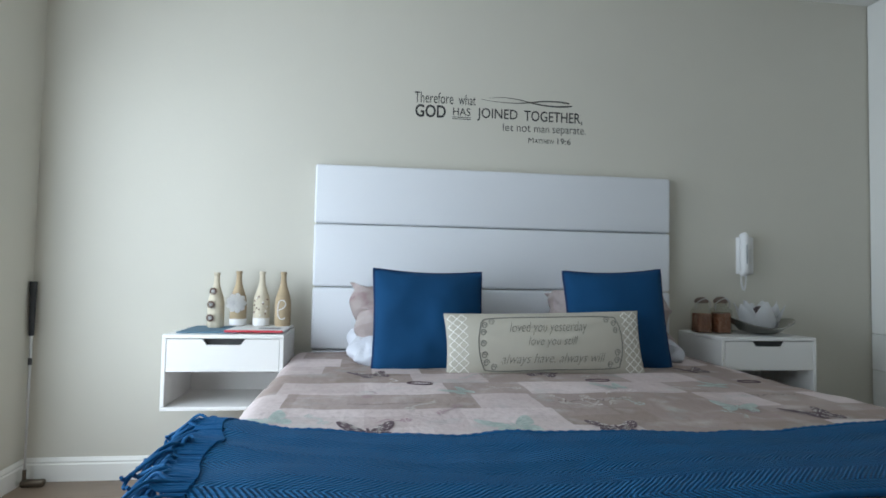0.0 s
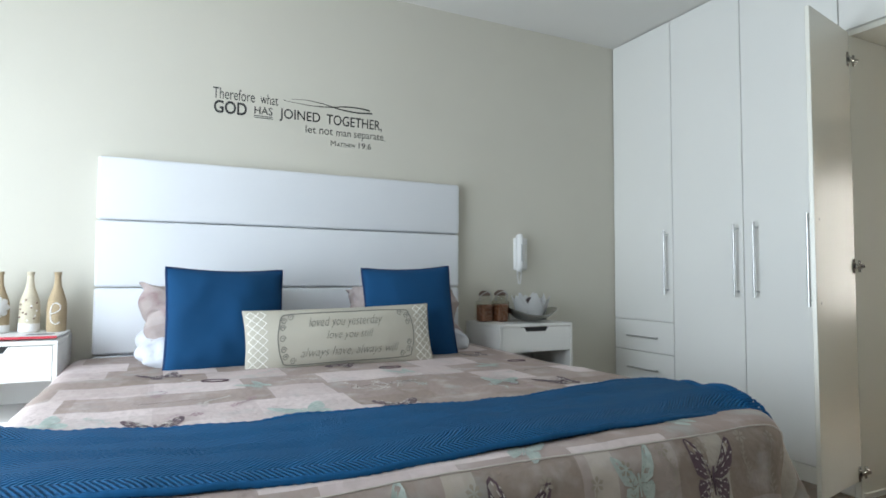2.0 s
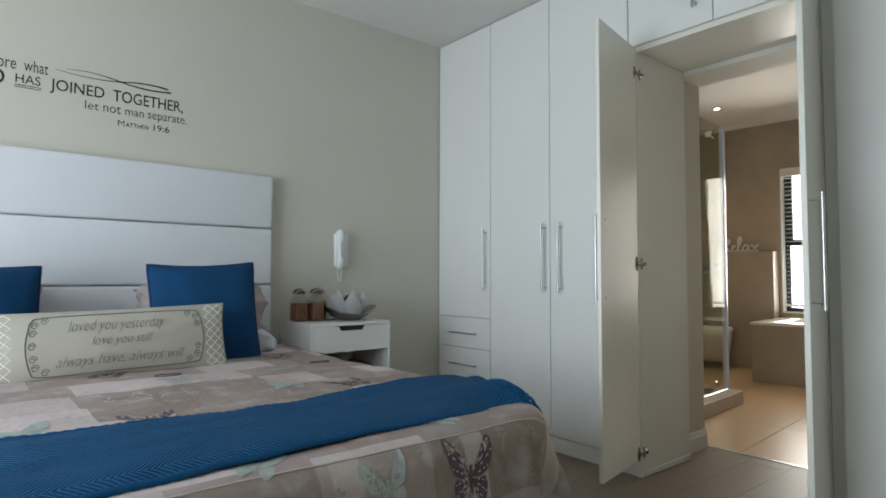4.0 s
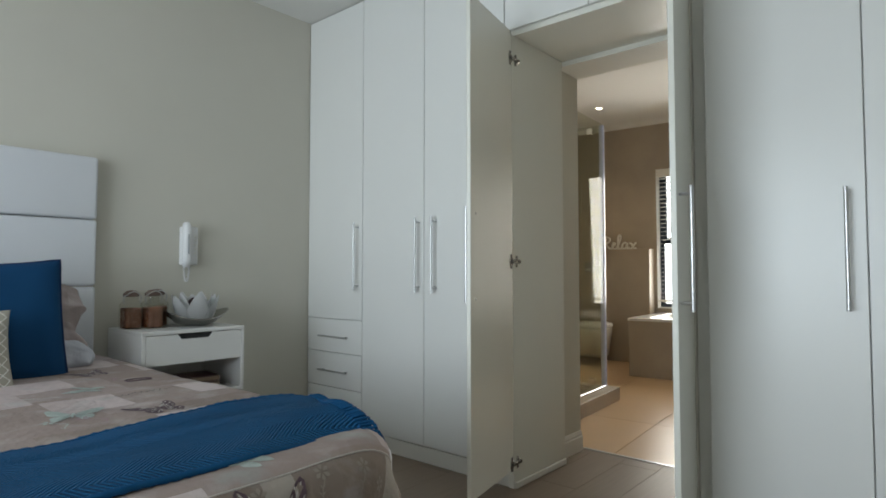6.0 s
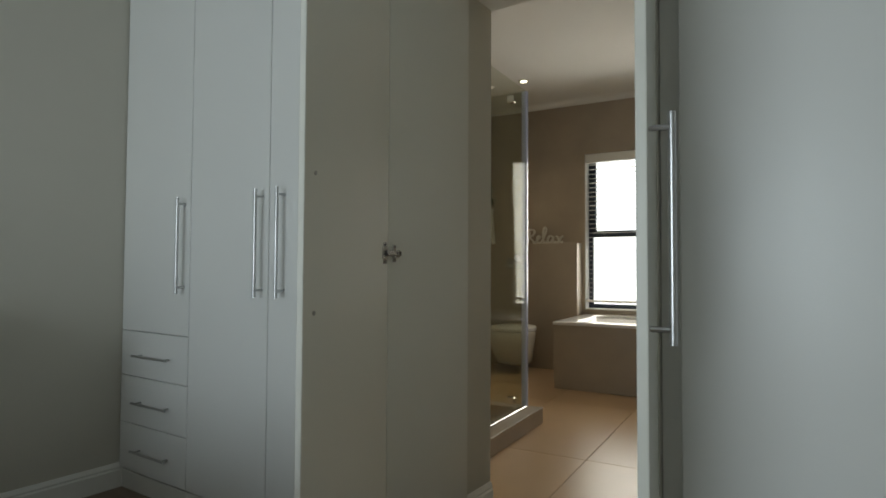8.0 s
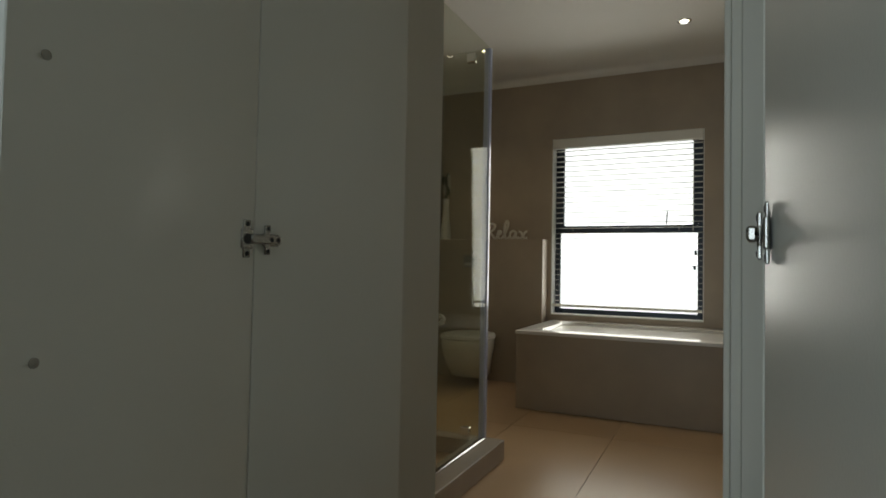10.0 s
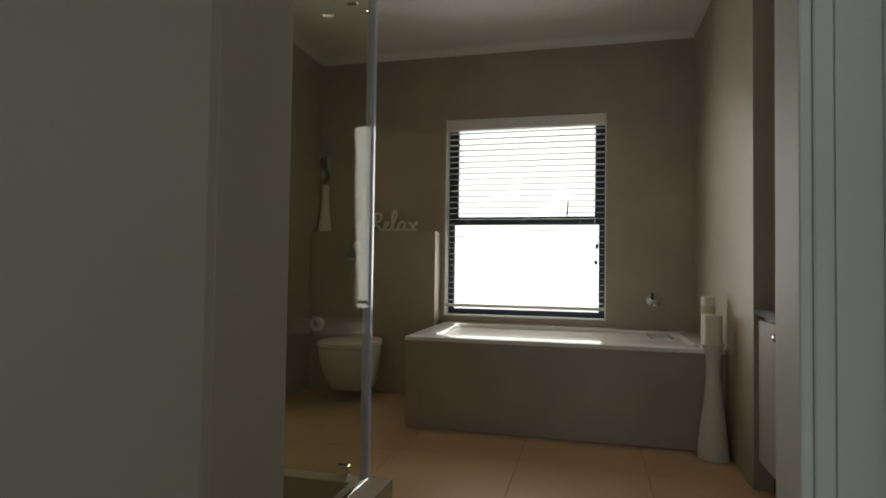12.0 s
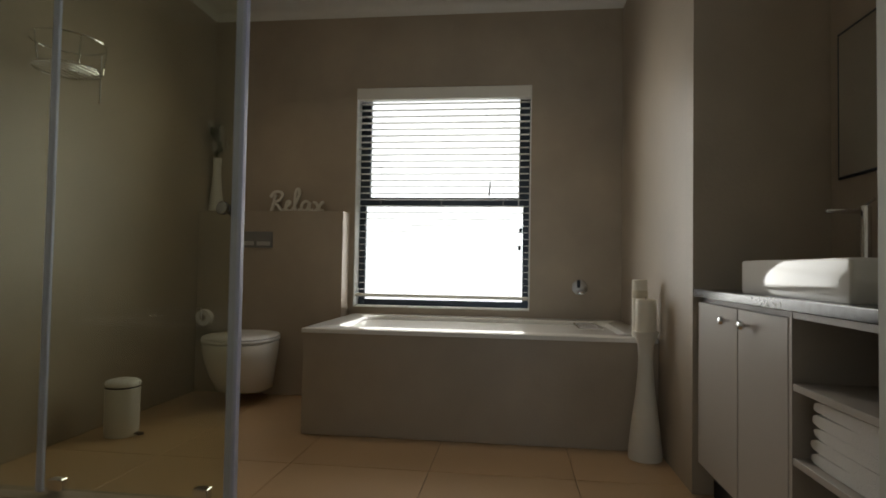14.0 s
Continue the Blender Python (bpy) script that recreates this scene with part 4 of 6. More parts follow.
for text, x0, x1, z0, z1 in (("loved you yesterday", -0.155, 0.165, 0.030, 0.085), ("love you still", -0.085, 0.120, -0.022, 0.022), ("always have, always will", -0.195, 0.235, -0.092, -0.045)):
    ob = lettering(text, x0, x1, z0, z1, 0, GREYINK, lumbar, "verse_line", -0.014, 0.42, warp=on_cushion)
fr = curve_points([(-0.27, 0.085, 0), (-0.23, 0.105, 0), (0, 0.108, 0), (0.26, 0.105, 0), (0.30, 0.085, 0), (0.315, 0.0, 0), (0.30, -0.085, 0), (0.26, -0.108, 0), (0, -0.11, 0), (-0.23, -0.108, 0), (-0.27, -0.085, 0), (-0.285, 0, 0), (-0.27, 0.085, 0)], 6)
part("printed_frame", tube([on_cushion(p.x, p.y, 0.001) for p in fr], 0.0022, 5), GREYINK, lumbar)
for cx, cz in ((-0.255, 0.075), (-0.262, 0.045), (-0.255, -0.075), (-0.262, -0.045), (0.285, 0.075), (0.29, 0.045), (0.285, -0.075), (0.29, -0.045), (-0.265, 0.0), (-0.225, 0.09), (0.255, 0.09), (-0.225, -0.093), (0.255, -0.093)):
    ring = [on_cushion(cx + 0.013 * (1 - k / 22) * math.cos(k * 0.55), cz + 0.015 * (1 - k / 22) * math.sin(k * 0.55), -0.0004) for k in range(18)]
    part("printed_scroll", tube(ring, 0.0019, 4), GREYINK, lumbar)
for s in (-1, 1):                                # trellis print on both ends
    for k in range(-5, 6):
        for dr in (-1, 1):
            pts = []
            for j in range(9):
                x = 0.325 + 0.08 * j / 8
                z = k * 0.036 + dr * (x - 0.325) * 0.9
                if abs(z) < 0.128:
                    pts.append(on_cushion(s * x, z, -0.0006))
            if len(pts) > 2:
                part("trellis_line", tube(pts, 0.0019, 4), TRELLIS, lumbar)
for x, y, z, rz, s in ((0.715, 3.25, 0.775, 8, 5), (1.635, 3.26, 0.775, -8, 6)):
    cushion("floral_pillow", 0.60, 0.33, 0.20, pose(x, y, z, -30, 0, rz), FLORAL, "sleeping pillow in a pale floral case against the headboard", None, s, 0.05, 0.03, 0.5, 52, 0.042)
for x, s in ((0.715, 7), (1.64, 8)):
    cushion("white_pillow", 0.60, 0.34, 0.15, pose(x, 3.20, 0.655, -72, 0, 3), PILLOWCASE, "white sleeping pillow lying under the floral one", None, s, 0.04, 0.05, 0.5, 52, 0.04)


# ---- nightstands ----
def nightstand(x0, label):
    w, y0, y1, z0, z1 = 0.485, 3.095, YW - 0.002, 0.393, 0.705
    ob = thing("nightstand", label, "nightstand", (x0, y1, z0), "floating nightstands")
    Y = lambda y: y - y1
    part("top", cube(0, w, Y(y0), 0, z1 - z0 - 0.016, z1 - z0, 0.002), NIGHT, ob)
    for a in (0, w - 0.016):
        part("side_panel", cube(a, a + 0.016, Y(y0), 0, 0.0165, z1 - z0 - 0.0165, 0.0015), NIGHT, ob)
    part("bottom", cube(0, w, Y(y0), 0, 0, 0.016, 0.002), NIGHT, ob)
    part("back", cube(0.017, w - 0.017, -0.012, 0, 0.017, z1 - z0 - 0.017), NIGHT, ob)
    part("drawer_floor", cube(0.018, w - 0.018, Y(y0) + 0.02, -0.013, 0.164, 0.172), NIGHT, ob)
    # drawer front with a bevelled grip cut into its upper edge
    bm = bmesh.new()
    a, c, lo, hi = 0.018, w - 0.018, 0.160, z1 - z0 - 0.019
    m = (a + c) / 2
    out = [(a, lo), (c, lo), (c, hi), (m + 0.085, hi), (m + 0.068, hi - 0.024), (m - 0.068, hi - 0.024), (m - 0.085, hi), (a, hi)]
    f, k = ([bm.verts.new((x, Y(y0) + d, z)) for x, z in out] for d in (0.001, 0.017))
    bm.faces.new(f[::-1]), bm.faces.new(k)
    for i in range(len(out)):
        j = (i + 1) % len(out)
        bm.faces.new((f[i], f[j], k[j], k[i]))
    part("drawer_front", bm, NIGHT, ob)
    # near-black board behind the cut stands in for the shade inside the drawer
    part("grip_shade", cube(m - 0.09, m + 0.09, Y(y0) + 0.022, Y(y0) + 0.026, hi - 0.05, hi + 0.002), SHADEWICK, ob)
    return ob


nightstand(-0.335, "white wall-hung nightstand with one drawer, holding bottles and leaflets")
nightstand(2.130, "white wall-hung nightstand with one drawer beside the wardrobe")
NZ = 0.7055
LEATHERBOUND = mat("dark_red_leather", (0.075, 0.028, 0.022), 0.4, vary=0.2, scale=20)
for k, (x, w, d, h, a) in enumerate(((2.36, 0.30, 0.21, 0.035, 4), (2.40, 0.25, 0.17, 0.028, -7))):
    ob = thing("book", "dark red leather-bound book lying in the nightstand", "book", (x, 3.24, 0.4095 + 0.036 * k), "books in the nightstand")
    ob.rotation_euler = (0, 0, radians(a))
    part("cover", cube(-w / 2, w / 2, -d / 2, d / 2, 0, h, 0.004, 2), LEATHERBOUND, ob)
    part("page_edge", cube(-w / 2 + 0.006, w / 2 + 0.0005, -d / 2 - 0.0005, d / 2 - 0.006, 0.005, h - 0.005), BROWNPAGE, ob, "brown page edges")

# ---- decorated bottles ----
TWINE = mat("jute_twine", (0.42, 0.32, 0.20), 0.9, vary=0.2, scale=30, bump=0.3, fine=300)
PALETWINE = mat("cream_twine", (0.62, 0.55, 0.42), 0.9, vary=0.15, scale=30, bump=0.3, fine=300)
LACE = mat("white_lace", (0.82, 0.80, 0.78), 0.85, bump=0.2)
BROWNROSE = mat("brown_rosette", (0.24, 0.15, 0.12), 0.85, vary=0.3, scale=40)
YMAG = 0.0148


def bottle(x, y, body, label, h=0.250, r=0.036, base=YMAG):
    ob = thing("bottle", label, "bottle", (x, y, NZ + base), "decorated bottles")
    prof = [(0, 0), (r * 0.94, 0), (r, 0.006), (r, h * 0.42), (r * 0.92, h * 0.52), (r * 0.62, h * 0.66), (r * 0.40, h * 0.76), (r * 0.33, h * 0.86), (r * 0.33, h * 0.95), (r * 0.38, h * 0.955), (r * 0.38, h), (0, h)]
    wound = []
    for (ra, za), (rb, zb) in zip(prof, prof[1:]):
        n = max(1, int((zb - za) / 0.006))
        wound += [(ra + (rb - ra) * k / n + (0.0008 if k % 2 else 0), za + (zb - za) * k / n) for k in range(n)]
    part("wrapped_glass", lathe(wound + [prof[-1]], 28), body, ob, "bottle wound in twine", smooth=60)
    return ob


def petals(ob, loc, r, material, rings=3, name="fabric_flower"):
    bm = bmesh.new()
    for q in range(rings):
        n, rr = 9 - 2 * q, r * (1 - 0.27 * q)
        for k in range(n):
            a = 2 * math.pi * (k + 0.5 * q) / n
            base = Vector((0, -0.004 * q, 0))
            ux, uz = Vector((math.cos(a), 0, math.sin(a))), Vector((-math.sin(a), 0, math.cos(a)))
            pts = [(0, 0), (0.4, 0.22), (0.85, 0.26), (1.0, 0.0), (0.85, -0.26), (0.4, -0.22)]
            vs = [bm.verts.new(Vector(loc) + base + ux * rr * p + uz * rr * w + Vector((0, -0.004 - 0.25 * rr * p * p * (0.4 + 0.4 * q), 0))) for p, w in pts]
            bm.faces.new(vs)
    bmesh.ops.solidify(bm, geom=bm.faces, thickness=0.001)
    return part(name, bm, material, ob, smooth=60)


BYP = 3.36
ob = bottle(-0.192, BYP, PALETWINE, "cream twine-wound bottle with three brown rosettes", base=0.0063)
for dz, dx in ((0.165, -0.004), (0.105, -0.012), (0.045, -0.014)):
    petals(ob, (dx, -0.038, dz), 0.018, BROWNROSE)
    petals(ob, (dx, -0.044, dz), 0.010, LACE, 2)
ob = bottle(-0.094, BYP, TWINE, "jute-wound bottle with a large white fabric flower")
petals(ob, (0.0, -0.038, 0.105), 0.047, LACE, 4)
petals(ob, (0.0, -0.052, 0.105), 0.036, LACE, 4)
part("lace_band", lathe([(0.0365, 0.002), (0.038, 0.004), (0.038, 0.03), (0.0365, 0.032)], 28), LACE, ob, smooth=60)
ob = bottle(0.010, BYP, PALETWINE, "cream twine-wound bottle with small pearls")
for k in range(14):
    a, z = -1.57 + 0.9 * math.sin(k * 2.4), 0.05 + 0.0065 * k
    part("pearl", lathe([(0, -0.004), (0.003, -0.003), (0.004, 0), (0.003, 0.003), (0, 0.004)], 8, None, (0.0375 * math.cos(a), 0.0375 * math.sin(a), z)), BROWNROSE if k % 3 else LACE, ob)
part("lace_band", lathe([(0.0365, 0.002), (0.038, 0.004), (0.038, 0.035), (0.0365, 0.037)], 28), LACE, ob, smooth=60)
ob = bottle(0.106, BYP, TWINE, "jute-wound bottle with a letter e in white cord")
pts = curve_points([(-0.014, 0, 0.075), (0.004, 0, 0.082), (0.016, 0, 0.095), (0.014, 0, 0.112), (0.0, 0, 0.120), (-0.014, 0, 0.108), (-0.018, 0, 0.075), (-0.014, 0, 0.045), (0.002, 0, 0.032), (0.016, 0, 0.040)], 5)
part("cord_letter", tube([(p.x, -math.sqrt(0.0385 ** 2 - p.x ** 2), p.z) for p in pts], 0.0025, 6), LACE, ob)
# leaflets under the bottles
BLUEPAPER = mat("blue_card", (0.07, 0.16, 0.24), 0.6)
REDPAPER = mat("red_card", (0.50, 0.04, 0.06), 0.45)
WHITEPAPER = mat("white_paper", (0.78, 0.78, 0.78), 0.5)
GREYPAPER = mat("grey_photo_print", (0.18, 0.20, 0.23), 0.5, vary=0.4, scale=30)
ob = thing("booklet", "blue-grey card booklet lying on the nightstand", "booklet", (-0.18, 3.28, NZ))
part("cover", cube(-0.115, 0.13, -0.14, 0.16, 0.0, 0.006, 0.001), BLUEPAPER, ob)
ob = thing("magazine", "white magazine with a red spine on the nightstand", "magazine", (0.03, 3.28, NZ + 0.0065))
ob.rotation_euler = (0, 0, radians(-2))
part("cover", cube(-0.125, 0.115, -0.145, 0.15, 0.0, 0.008, 0.001), WHITEPAPER, ob)
part("spine_edge", cube(-0.126, 0.116, -0.150, -0.146, -0.001, 0.0085, 0.001), REDPAPER, ob, "red edge")
part("picture", cube(0.0, 0.09, -0.09, -0.02, 0.0085, 0.009), GREYPAPER, ob, "grey printed picture")

# ---- right nightstand's things ----
AMBER = mat("amber_potpourri_jar", (0.19, 0.075, 0.04), 0.25, vary=0.6, scale=50)
CLEAR = glass_mat("clear_glass", (0.93, 0.93, 0.9))
DARKLID = mat("dark_brown_lid", (0.13, 0.085, 0.065), 0.45, vary=0.3, scale=60)
for k, (x, y, h) in enumerate(((2.174, 3.33, 0.148), (2.258, 3.30, 0.150), (2.318, 3.39, 0.150))):
    ob = thing("spice_jar", "small square glass jar filled with brown potpourri, wire-clip lid", "jar", (x, y, NZ), "potpourri jars")
    part("filling", cube(-0.036, 0.036, -0.036, 0.036, 0.002, h * 0.66, 0.008, 2), AMBER, ob, "brown dried filling")
    part("jar_glass", stacked([ring_pts(-0.041, 0.041, -0.041, 0.041, 0.010, 0.001, 3), ring_pts(-0.042, 0.042, -0.042, 0.042, 0.012, h * 0.74, 3), ring_pts(-0.027, 0.027, -0.027, 0.027, 0.02, h * 0.9, 3), ring_pts(-0.027, 0.027, -0.027, 0.027, 0.02, h, 3)]), CLEAR, ob, smooth=40)
    part("lid", lathe([(0.030, h), (0.034, h + 0.004), (0.034, h + 0.014), (0.018, h + 0.028), (0, h + 0.030)], 20), DARKLID, ob, "dark brown lid", smooth=50)
    part("wire_clip", tube(curve_points([(-0.034, -0.01, h * 0.78), (-0.037, -0.02, h * 1.0), (0, -0.034, h * 1.16), (0.037, -0.02, h), (0.034, -0.01, h * 0.78)], 5), 0.0025, 6), STEEL, ob, smooth=50)
LOTUS = mat("white_bisque", (0.86, 0.86, 0.86), 0.35, vary=0.03)
SILVER = mat("tarnished_silver", (0.35, 0.34, 0.32), 0.25, 1.0, vary=0.2, scale=12)
ob = thing("silver_dish", "shallow silver dish with a turned-up wavy rim", "dish", (2.455, 3.28, NZ))
bm = lathe([(0, 0.003), (0.05, 0.002), (0.09, 0.012), (0.125, 0.036), (0.156, 0.058), (0.154, 0.061), (0.122, 0.040), (0.088, 0.016), (0.05, 0.007), (0, 0.007)], 48)
for v in bm.verts:
    r, a = math.hypot(v.co.x, v.co.y), math.atan2(v.co.y, v.co.x)
    v.co.z += 0.018 * (r / 0.148) ** 3 * math.cos(2 * a + 0.4)
part("bowl", bm, SILVER, ob, smooth=50)
ob = thing("lotus_bowl", "white ceramic lotus-flower bowl standing in the dish", "bowl", (2.455, 3.28, NZ + 0.0075))
for ring, (n, r0, r1, h, off) in enumerate(((6, 0.050, 0.118, 0.140, 0.2), (5, 0.040, 0.080, 0.155, 0.75))):
    for k in range(n):
        a = 2 * math.pi * k / n + off
        bm = bmesh.new()
        rows = []
        for i in range(7):
            f = i / 6
            wid = 0.053 * math.sin(math.pi * min(0.98, 0.22 + 0.76 * f)) ** 0.8
            r = r0 + (r1 - r0) * f ** 0.7
            rows.append([bm.verts.new(((r - 0.25 * abs(g) * wid) * math.cos(a) - g * wid * math.sin(a), (r - 0.25 * abs(g) * wid) * math.sin(a) + g * wid * math.cos(a), h * f ** 1.2 + 0.002)) for g in (-1, -0.5, 0, 0.5, 1)])
        for i in range(6):
            for j in range(4):
                bm.faces.new((rows[i][j], rows[i][j + 1], rows[i + 1][j + 1], rows[i + 1][j]))
        bmesh.ops.solidify(bm, geom=bm.faces, thickness=0.003)
        part("petal", bm, LOTUS, ob, smooth=60)
part("cup", lathe([(0, 0), (0.05, 0), (0.062, 0.02), (0.06, 0.035), (0.045, 0.03), (0, 0.025)], 24), PORCELAIN, ob, smooth=50)
DARKBEAD = mat("dark_potpourri", (0.05, 0.03, 0.035), 0.6)
ob = thing("dried_pod", "dark dried pod resting inside the lotus bowl", "ornament", (2.455, 3.28, NZ + 0.034))
bm = lathe([(0, -0.004), (0.024, 0.006), (0.040, 0.045), (0.034, 0.085), (0.014, 0.102), (0, 0.105)], 16)
for v in bm.verts:
    v.co += Vector((0.004 * noise.noise(v.co * 60), 0.004 * noise.noise(v.co * 60 + Vector((9, 0, 0))), 0))
part("pod", bm, DARKBEAD, ob, smooth=60)

# ---- intercom handset on the wall ----
PLASTIC = mat("white_plastic", (0.80, 0.80, 0.80), 0.35, vary=0.02)
ob = thing("intercom_phone", "white intercom handset hanging on the wall", "intercom", (2.502, YW, 1.11))
part("wall_base", cube(-0.045, 0.045, -0.030, -0.001, -0.105, 0.095, 0.008, 3), PLASTIC, ob, smooth=40)
bm = tube(curve_points([(-0.028, -0.045, 0.105), (-0.028, -0.060, 0.08), (-0.028, -0.055, 0.0), (-0.028, -0.060, -0.08), (-0.028, -0.045, -0.105)], 5), 0.020, 12)
part("handset", bm, PLASTIC, ob, smooth=60)
part("grip_slot", cube(-0.032, -0.024, -0.0785, -0.074, -0.055, 0.055, 0.001), mat("grey_plastic", (0.35, 0.36, 0.38), 0.4), ob)
for k in range(5):
    part("button", cube(0.022, 0.036, -0.033, -0.030, 0.040 - k * 0.022, 0.050 - k * 0.022, 0.001), TRIM, ob)
helix = [(-0.028 + 0.014 * math.sin(f * math.pi * 2 * 0.5 - 1.57) + 0.012 + 0.004 * math.cos(k * 1.3), -0.030 + 0.004 * math.sin(k * 1.3), -0.105 - 0.085 * math.sin(f * math.pi)) for k, f in ((k, k / 90) for k in range(91))]
part("coiled_cord", tube(helix, 0.0026, 6), PLASTIC, ob, "white coiled cord", smooth=60)

# ---- golf club in the corner ----
RUBBER = mat("black_rubber", (0.02, 0.02, 0.022), 0.6)
ob = thing("golf_club", "golf putter leaning in the corner, black grip and steel shaft", "golf club", (-0.988, 3.40, 0))
part("grip", tube([(-0.025, 0.045, 0.905), (-0.021, 0.04, 0.66)], [0.0155, 0.011], 14), RUBBER, ob, "black rubber grip", smooth=50)
part("shaft", tube([(-0.021, 0.04, 0.66), (0, 0.0, 0.05)], [0.0065, 0.0045], 10), STEEL, ob, smooth=50)
part("ferrule", tube([(-0.0176, 0.0335, 0.56), (-0.0165, 0.0315, 0.53)], 0.0085, 10), RUBBER, ob, smooth=50)
bm = cube(-0.012, 0.085, -0.018, 0.018, 0.001, 0.032, 0.010, 3)
tube([(0, 0, 0.02), (0, 0, 0.075)], 0.008, 10, bm)
part("club_head", bm, mat("worn_bronze", (0.16, 0.13, 0.10), 0.4, 0.8, vary=0.3), ob, "worn metal head", smooth=50)

# ---- wall verse ----
decal = thing("wall_verse", "black vinyl lettering verse on the beige wall", "wall decal", (0, 0, 0))
for text, x0, x1, z0, z1, bold in (("Therefore", 0.707, 0.906, 1.842, 1.898, 0.0), ("what", 0.933, 1.022, 1.842, 1.894, 0.0), ("GOD", 0.712, 0.868, 1.768, 1.834, 0.022), ("HAS", 0.905, 0.995, 1.786, 1.826, 0.004),
                                   ("JOINED", 1.030, 1.243, 1.764, 1.832, 0.008), ("TOGETHER,", 1.278, 1.592, 1.768, 1.832, 0.008), ("let", 1.166, 1.222, 1.719, 1.758, -0.004), ("not", 1.240, 1.313, 1.719, 1.754, -0.004), ("man", 1.332, 1.413, 1.719, 1.746, -0.004), ("separate.", 1.431, 1.612, 1.706, 1.754, -0.004),
                                   ("M", 1.302, 1.330, 1.662, 1.690, -0.004), ("ATTHEW", 1.336, 1.440, 1.662, 1.684, 0.006), ("19:6", 1.458, 1.530, 1.662, 1.694, 0.004)):
    lettering(text, x0, x1, z0, z1, YW, VINYL, decal, "letters", bold)
for z in (1.777, 1.768):
    part("underline", cube(0.902, 0.997, YW - 0.0012, YW - 0.0004, z - 0.0018, z + 0.0018), VINYL, decal)
for pts in ([(1.045, 1.876), (1.13, 1.868), (1.22, 1.866), (1.30, 1.872), (1.38, 1.884), (1.46, 1.886), (1.52, 1.880)], [(1.09, 1.886), (1.17, 1.892), (1.26, 1.884), (1.34, 1.868), (1.44, 1.860), (1.535, 1.866)]):
    cp = curve_points([(x, 0, z) for x, z in pts], 6)
    bm, prev = bmesh.new(), None
    for k, p in enumerate(cp):
        w = 0.0008 + 0.0036 * (k / len(cp))
        row = [bm.verts.new((p.x, YW - 0.0009, p.z + s * w)) for s in (-1, 1)]
        if prev:
            bm.faces.new((prev[0], row[0], row[1], prev[1]))
        prev = row
    part("flourish", bm, VINYL, decal)

# ---- bedroom window (source of the daylight) ----
win = thing("window_1", "large aluminium bedroom window in the side wall", "window", (XL - 0.1, 1.775, 1.18), kind="structure")
for y0, y1, z0, z1 in ((LY0, LY0 + 0.05, LZ0, LZ1), (LY1 - 0.05, LY1, LZ0, LZ1), (LY0 + 0.05, LY1 - 0.05, LZ0, LZ0 + 0.05), (LY0 + 0.05, LY1 - 0.05, LZ1 - 0.05, LZ1), (1.35, 1.40, LZ0 + 0.05, LZ1 - 0.05), (2.15, 2.20, LZ0 + 0.05, LZ1 - 0.05)):
    inv(win, part("window_frame", cube(XL - 0.13, XL - 0.08, y0, y1, z0, z1, 0.003), FRAME, win))

# ---- bathroom window with its blind ----
win = thing("window_2", "bathroom window with dark aluminium frame above the tub", "window", (BX + 0.1, 2.195, 1.34), kind="structure")
FX0, FX1, FW = BX + 0.115, BX + 0.155, 0.05
MZ = 1.322
for y0, y1, z0, z1 in ((WY0 + 0.002, WY0 + FW, WZ0, WZ1), (WY1 - FW, WY1 - 0.002, WZ0, WZ1), (WY0 + FW, WY1 - FW, WZ0 + 0.002, WZ0 + FW), (WY0 + FW, WY1 - FW, WZ1 - FW, WZ1 - 0.002), (WY0 + FW, WY1 - FW, MZ - 0.032, MZ + 0.032)):
    inv(win, part("window_frame", cube(FX0, FX1, y0, y1, z0, z1, 0.003), FRAME, win))
for y0, y1, z0, z1 in ((WY0 + FW, WY0 + FW + 0.03, MZ + 0.032, WZ1 - FW), (WY1 - FW - 0.03, WY1 - FW, MZ + 0.032, WZ1 - FW)):
    inv(win, part("sash_frame", cube(FX0 - 0.012, FX1 - 0.005, y0, y1, z0, z1, 0.003), FRAME, win))
for z0, z1 in ((WZ0 + FW, MZ - 0.032), (MZ + 0.032, WZ1 - FW)):
    p = inv(win, part("pane", cube(FX0 + 0.018, FX0 + 0.022, WY0 + FW, WY1 - FW, z0, z1), PANE, win))
    p.visible_shadow = False
for y, z in ((1.645, 1.11), (1.652, 0.99)):
    inv(win, part("window_latch", cube(FX0 - 0.03, FX0 - 0.001, y, y + 0.022, z, z + 0.035, 0.004), FRAME, win))
inv(win, part("stay_arm", tube([(FX0 - 0.01, 1.875, MZ + 0.035), (FX0 - 0.015, 1.867, MZ + 0.14)], 0.006, 6), FRAME, win))
SILL = mat("white_reveal_paint", (0.80, 0.79, 0.75), 0.5)
inv(win, part("window_sill", cube(BX - 0.004, FX0, WY0 + 0.003, WY1 - 0.003, WZ0 + 0.001, WZ0 + 0.010), SILL, win))
for y0, y1 in ((WY0 + 0.001, WY0 + 0.007), (WY1 - 0.007, WY1 - 0.001)):
    inv(win, part("reveal_lining", cube(BX + 0.001, FX0, y0, y1, WZ0 + 0.011, WZ1 - 0.001), SILL, win))

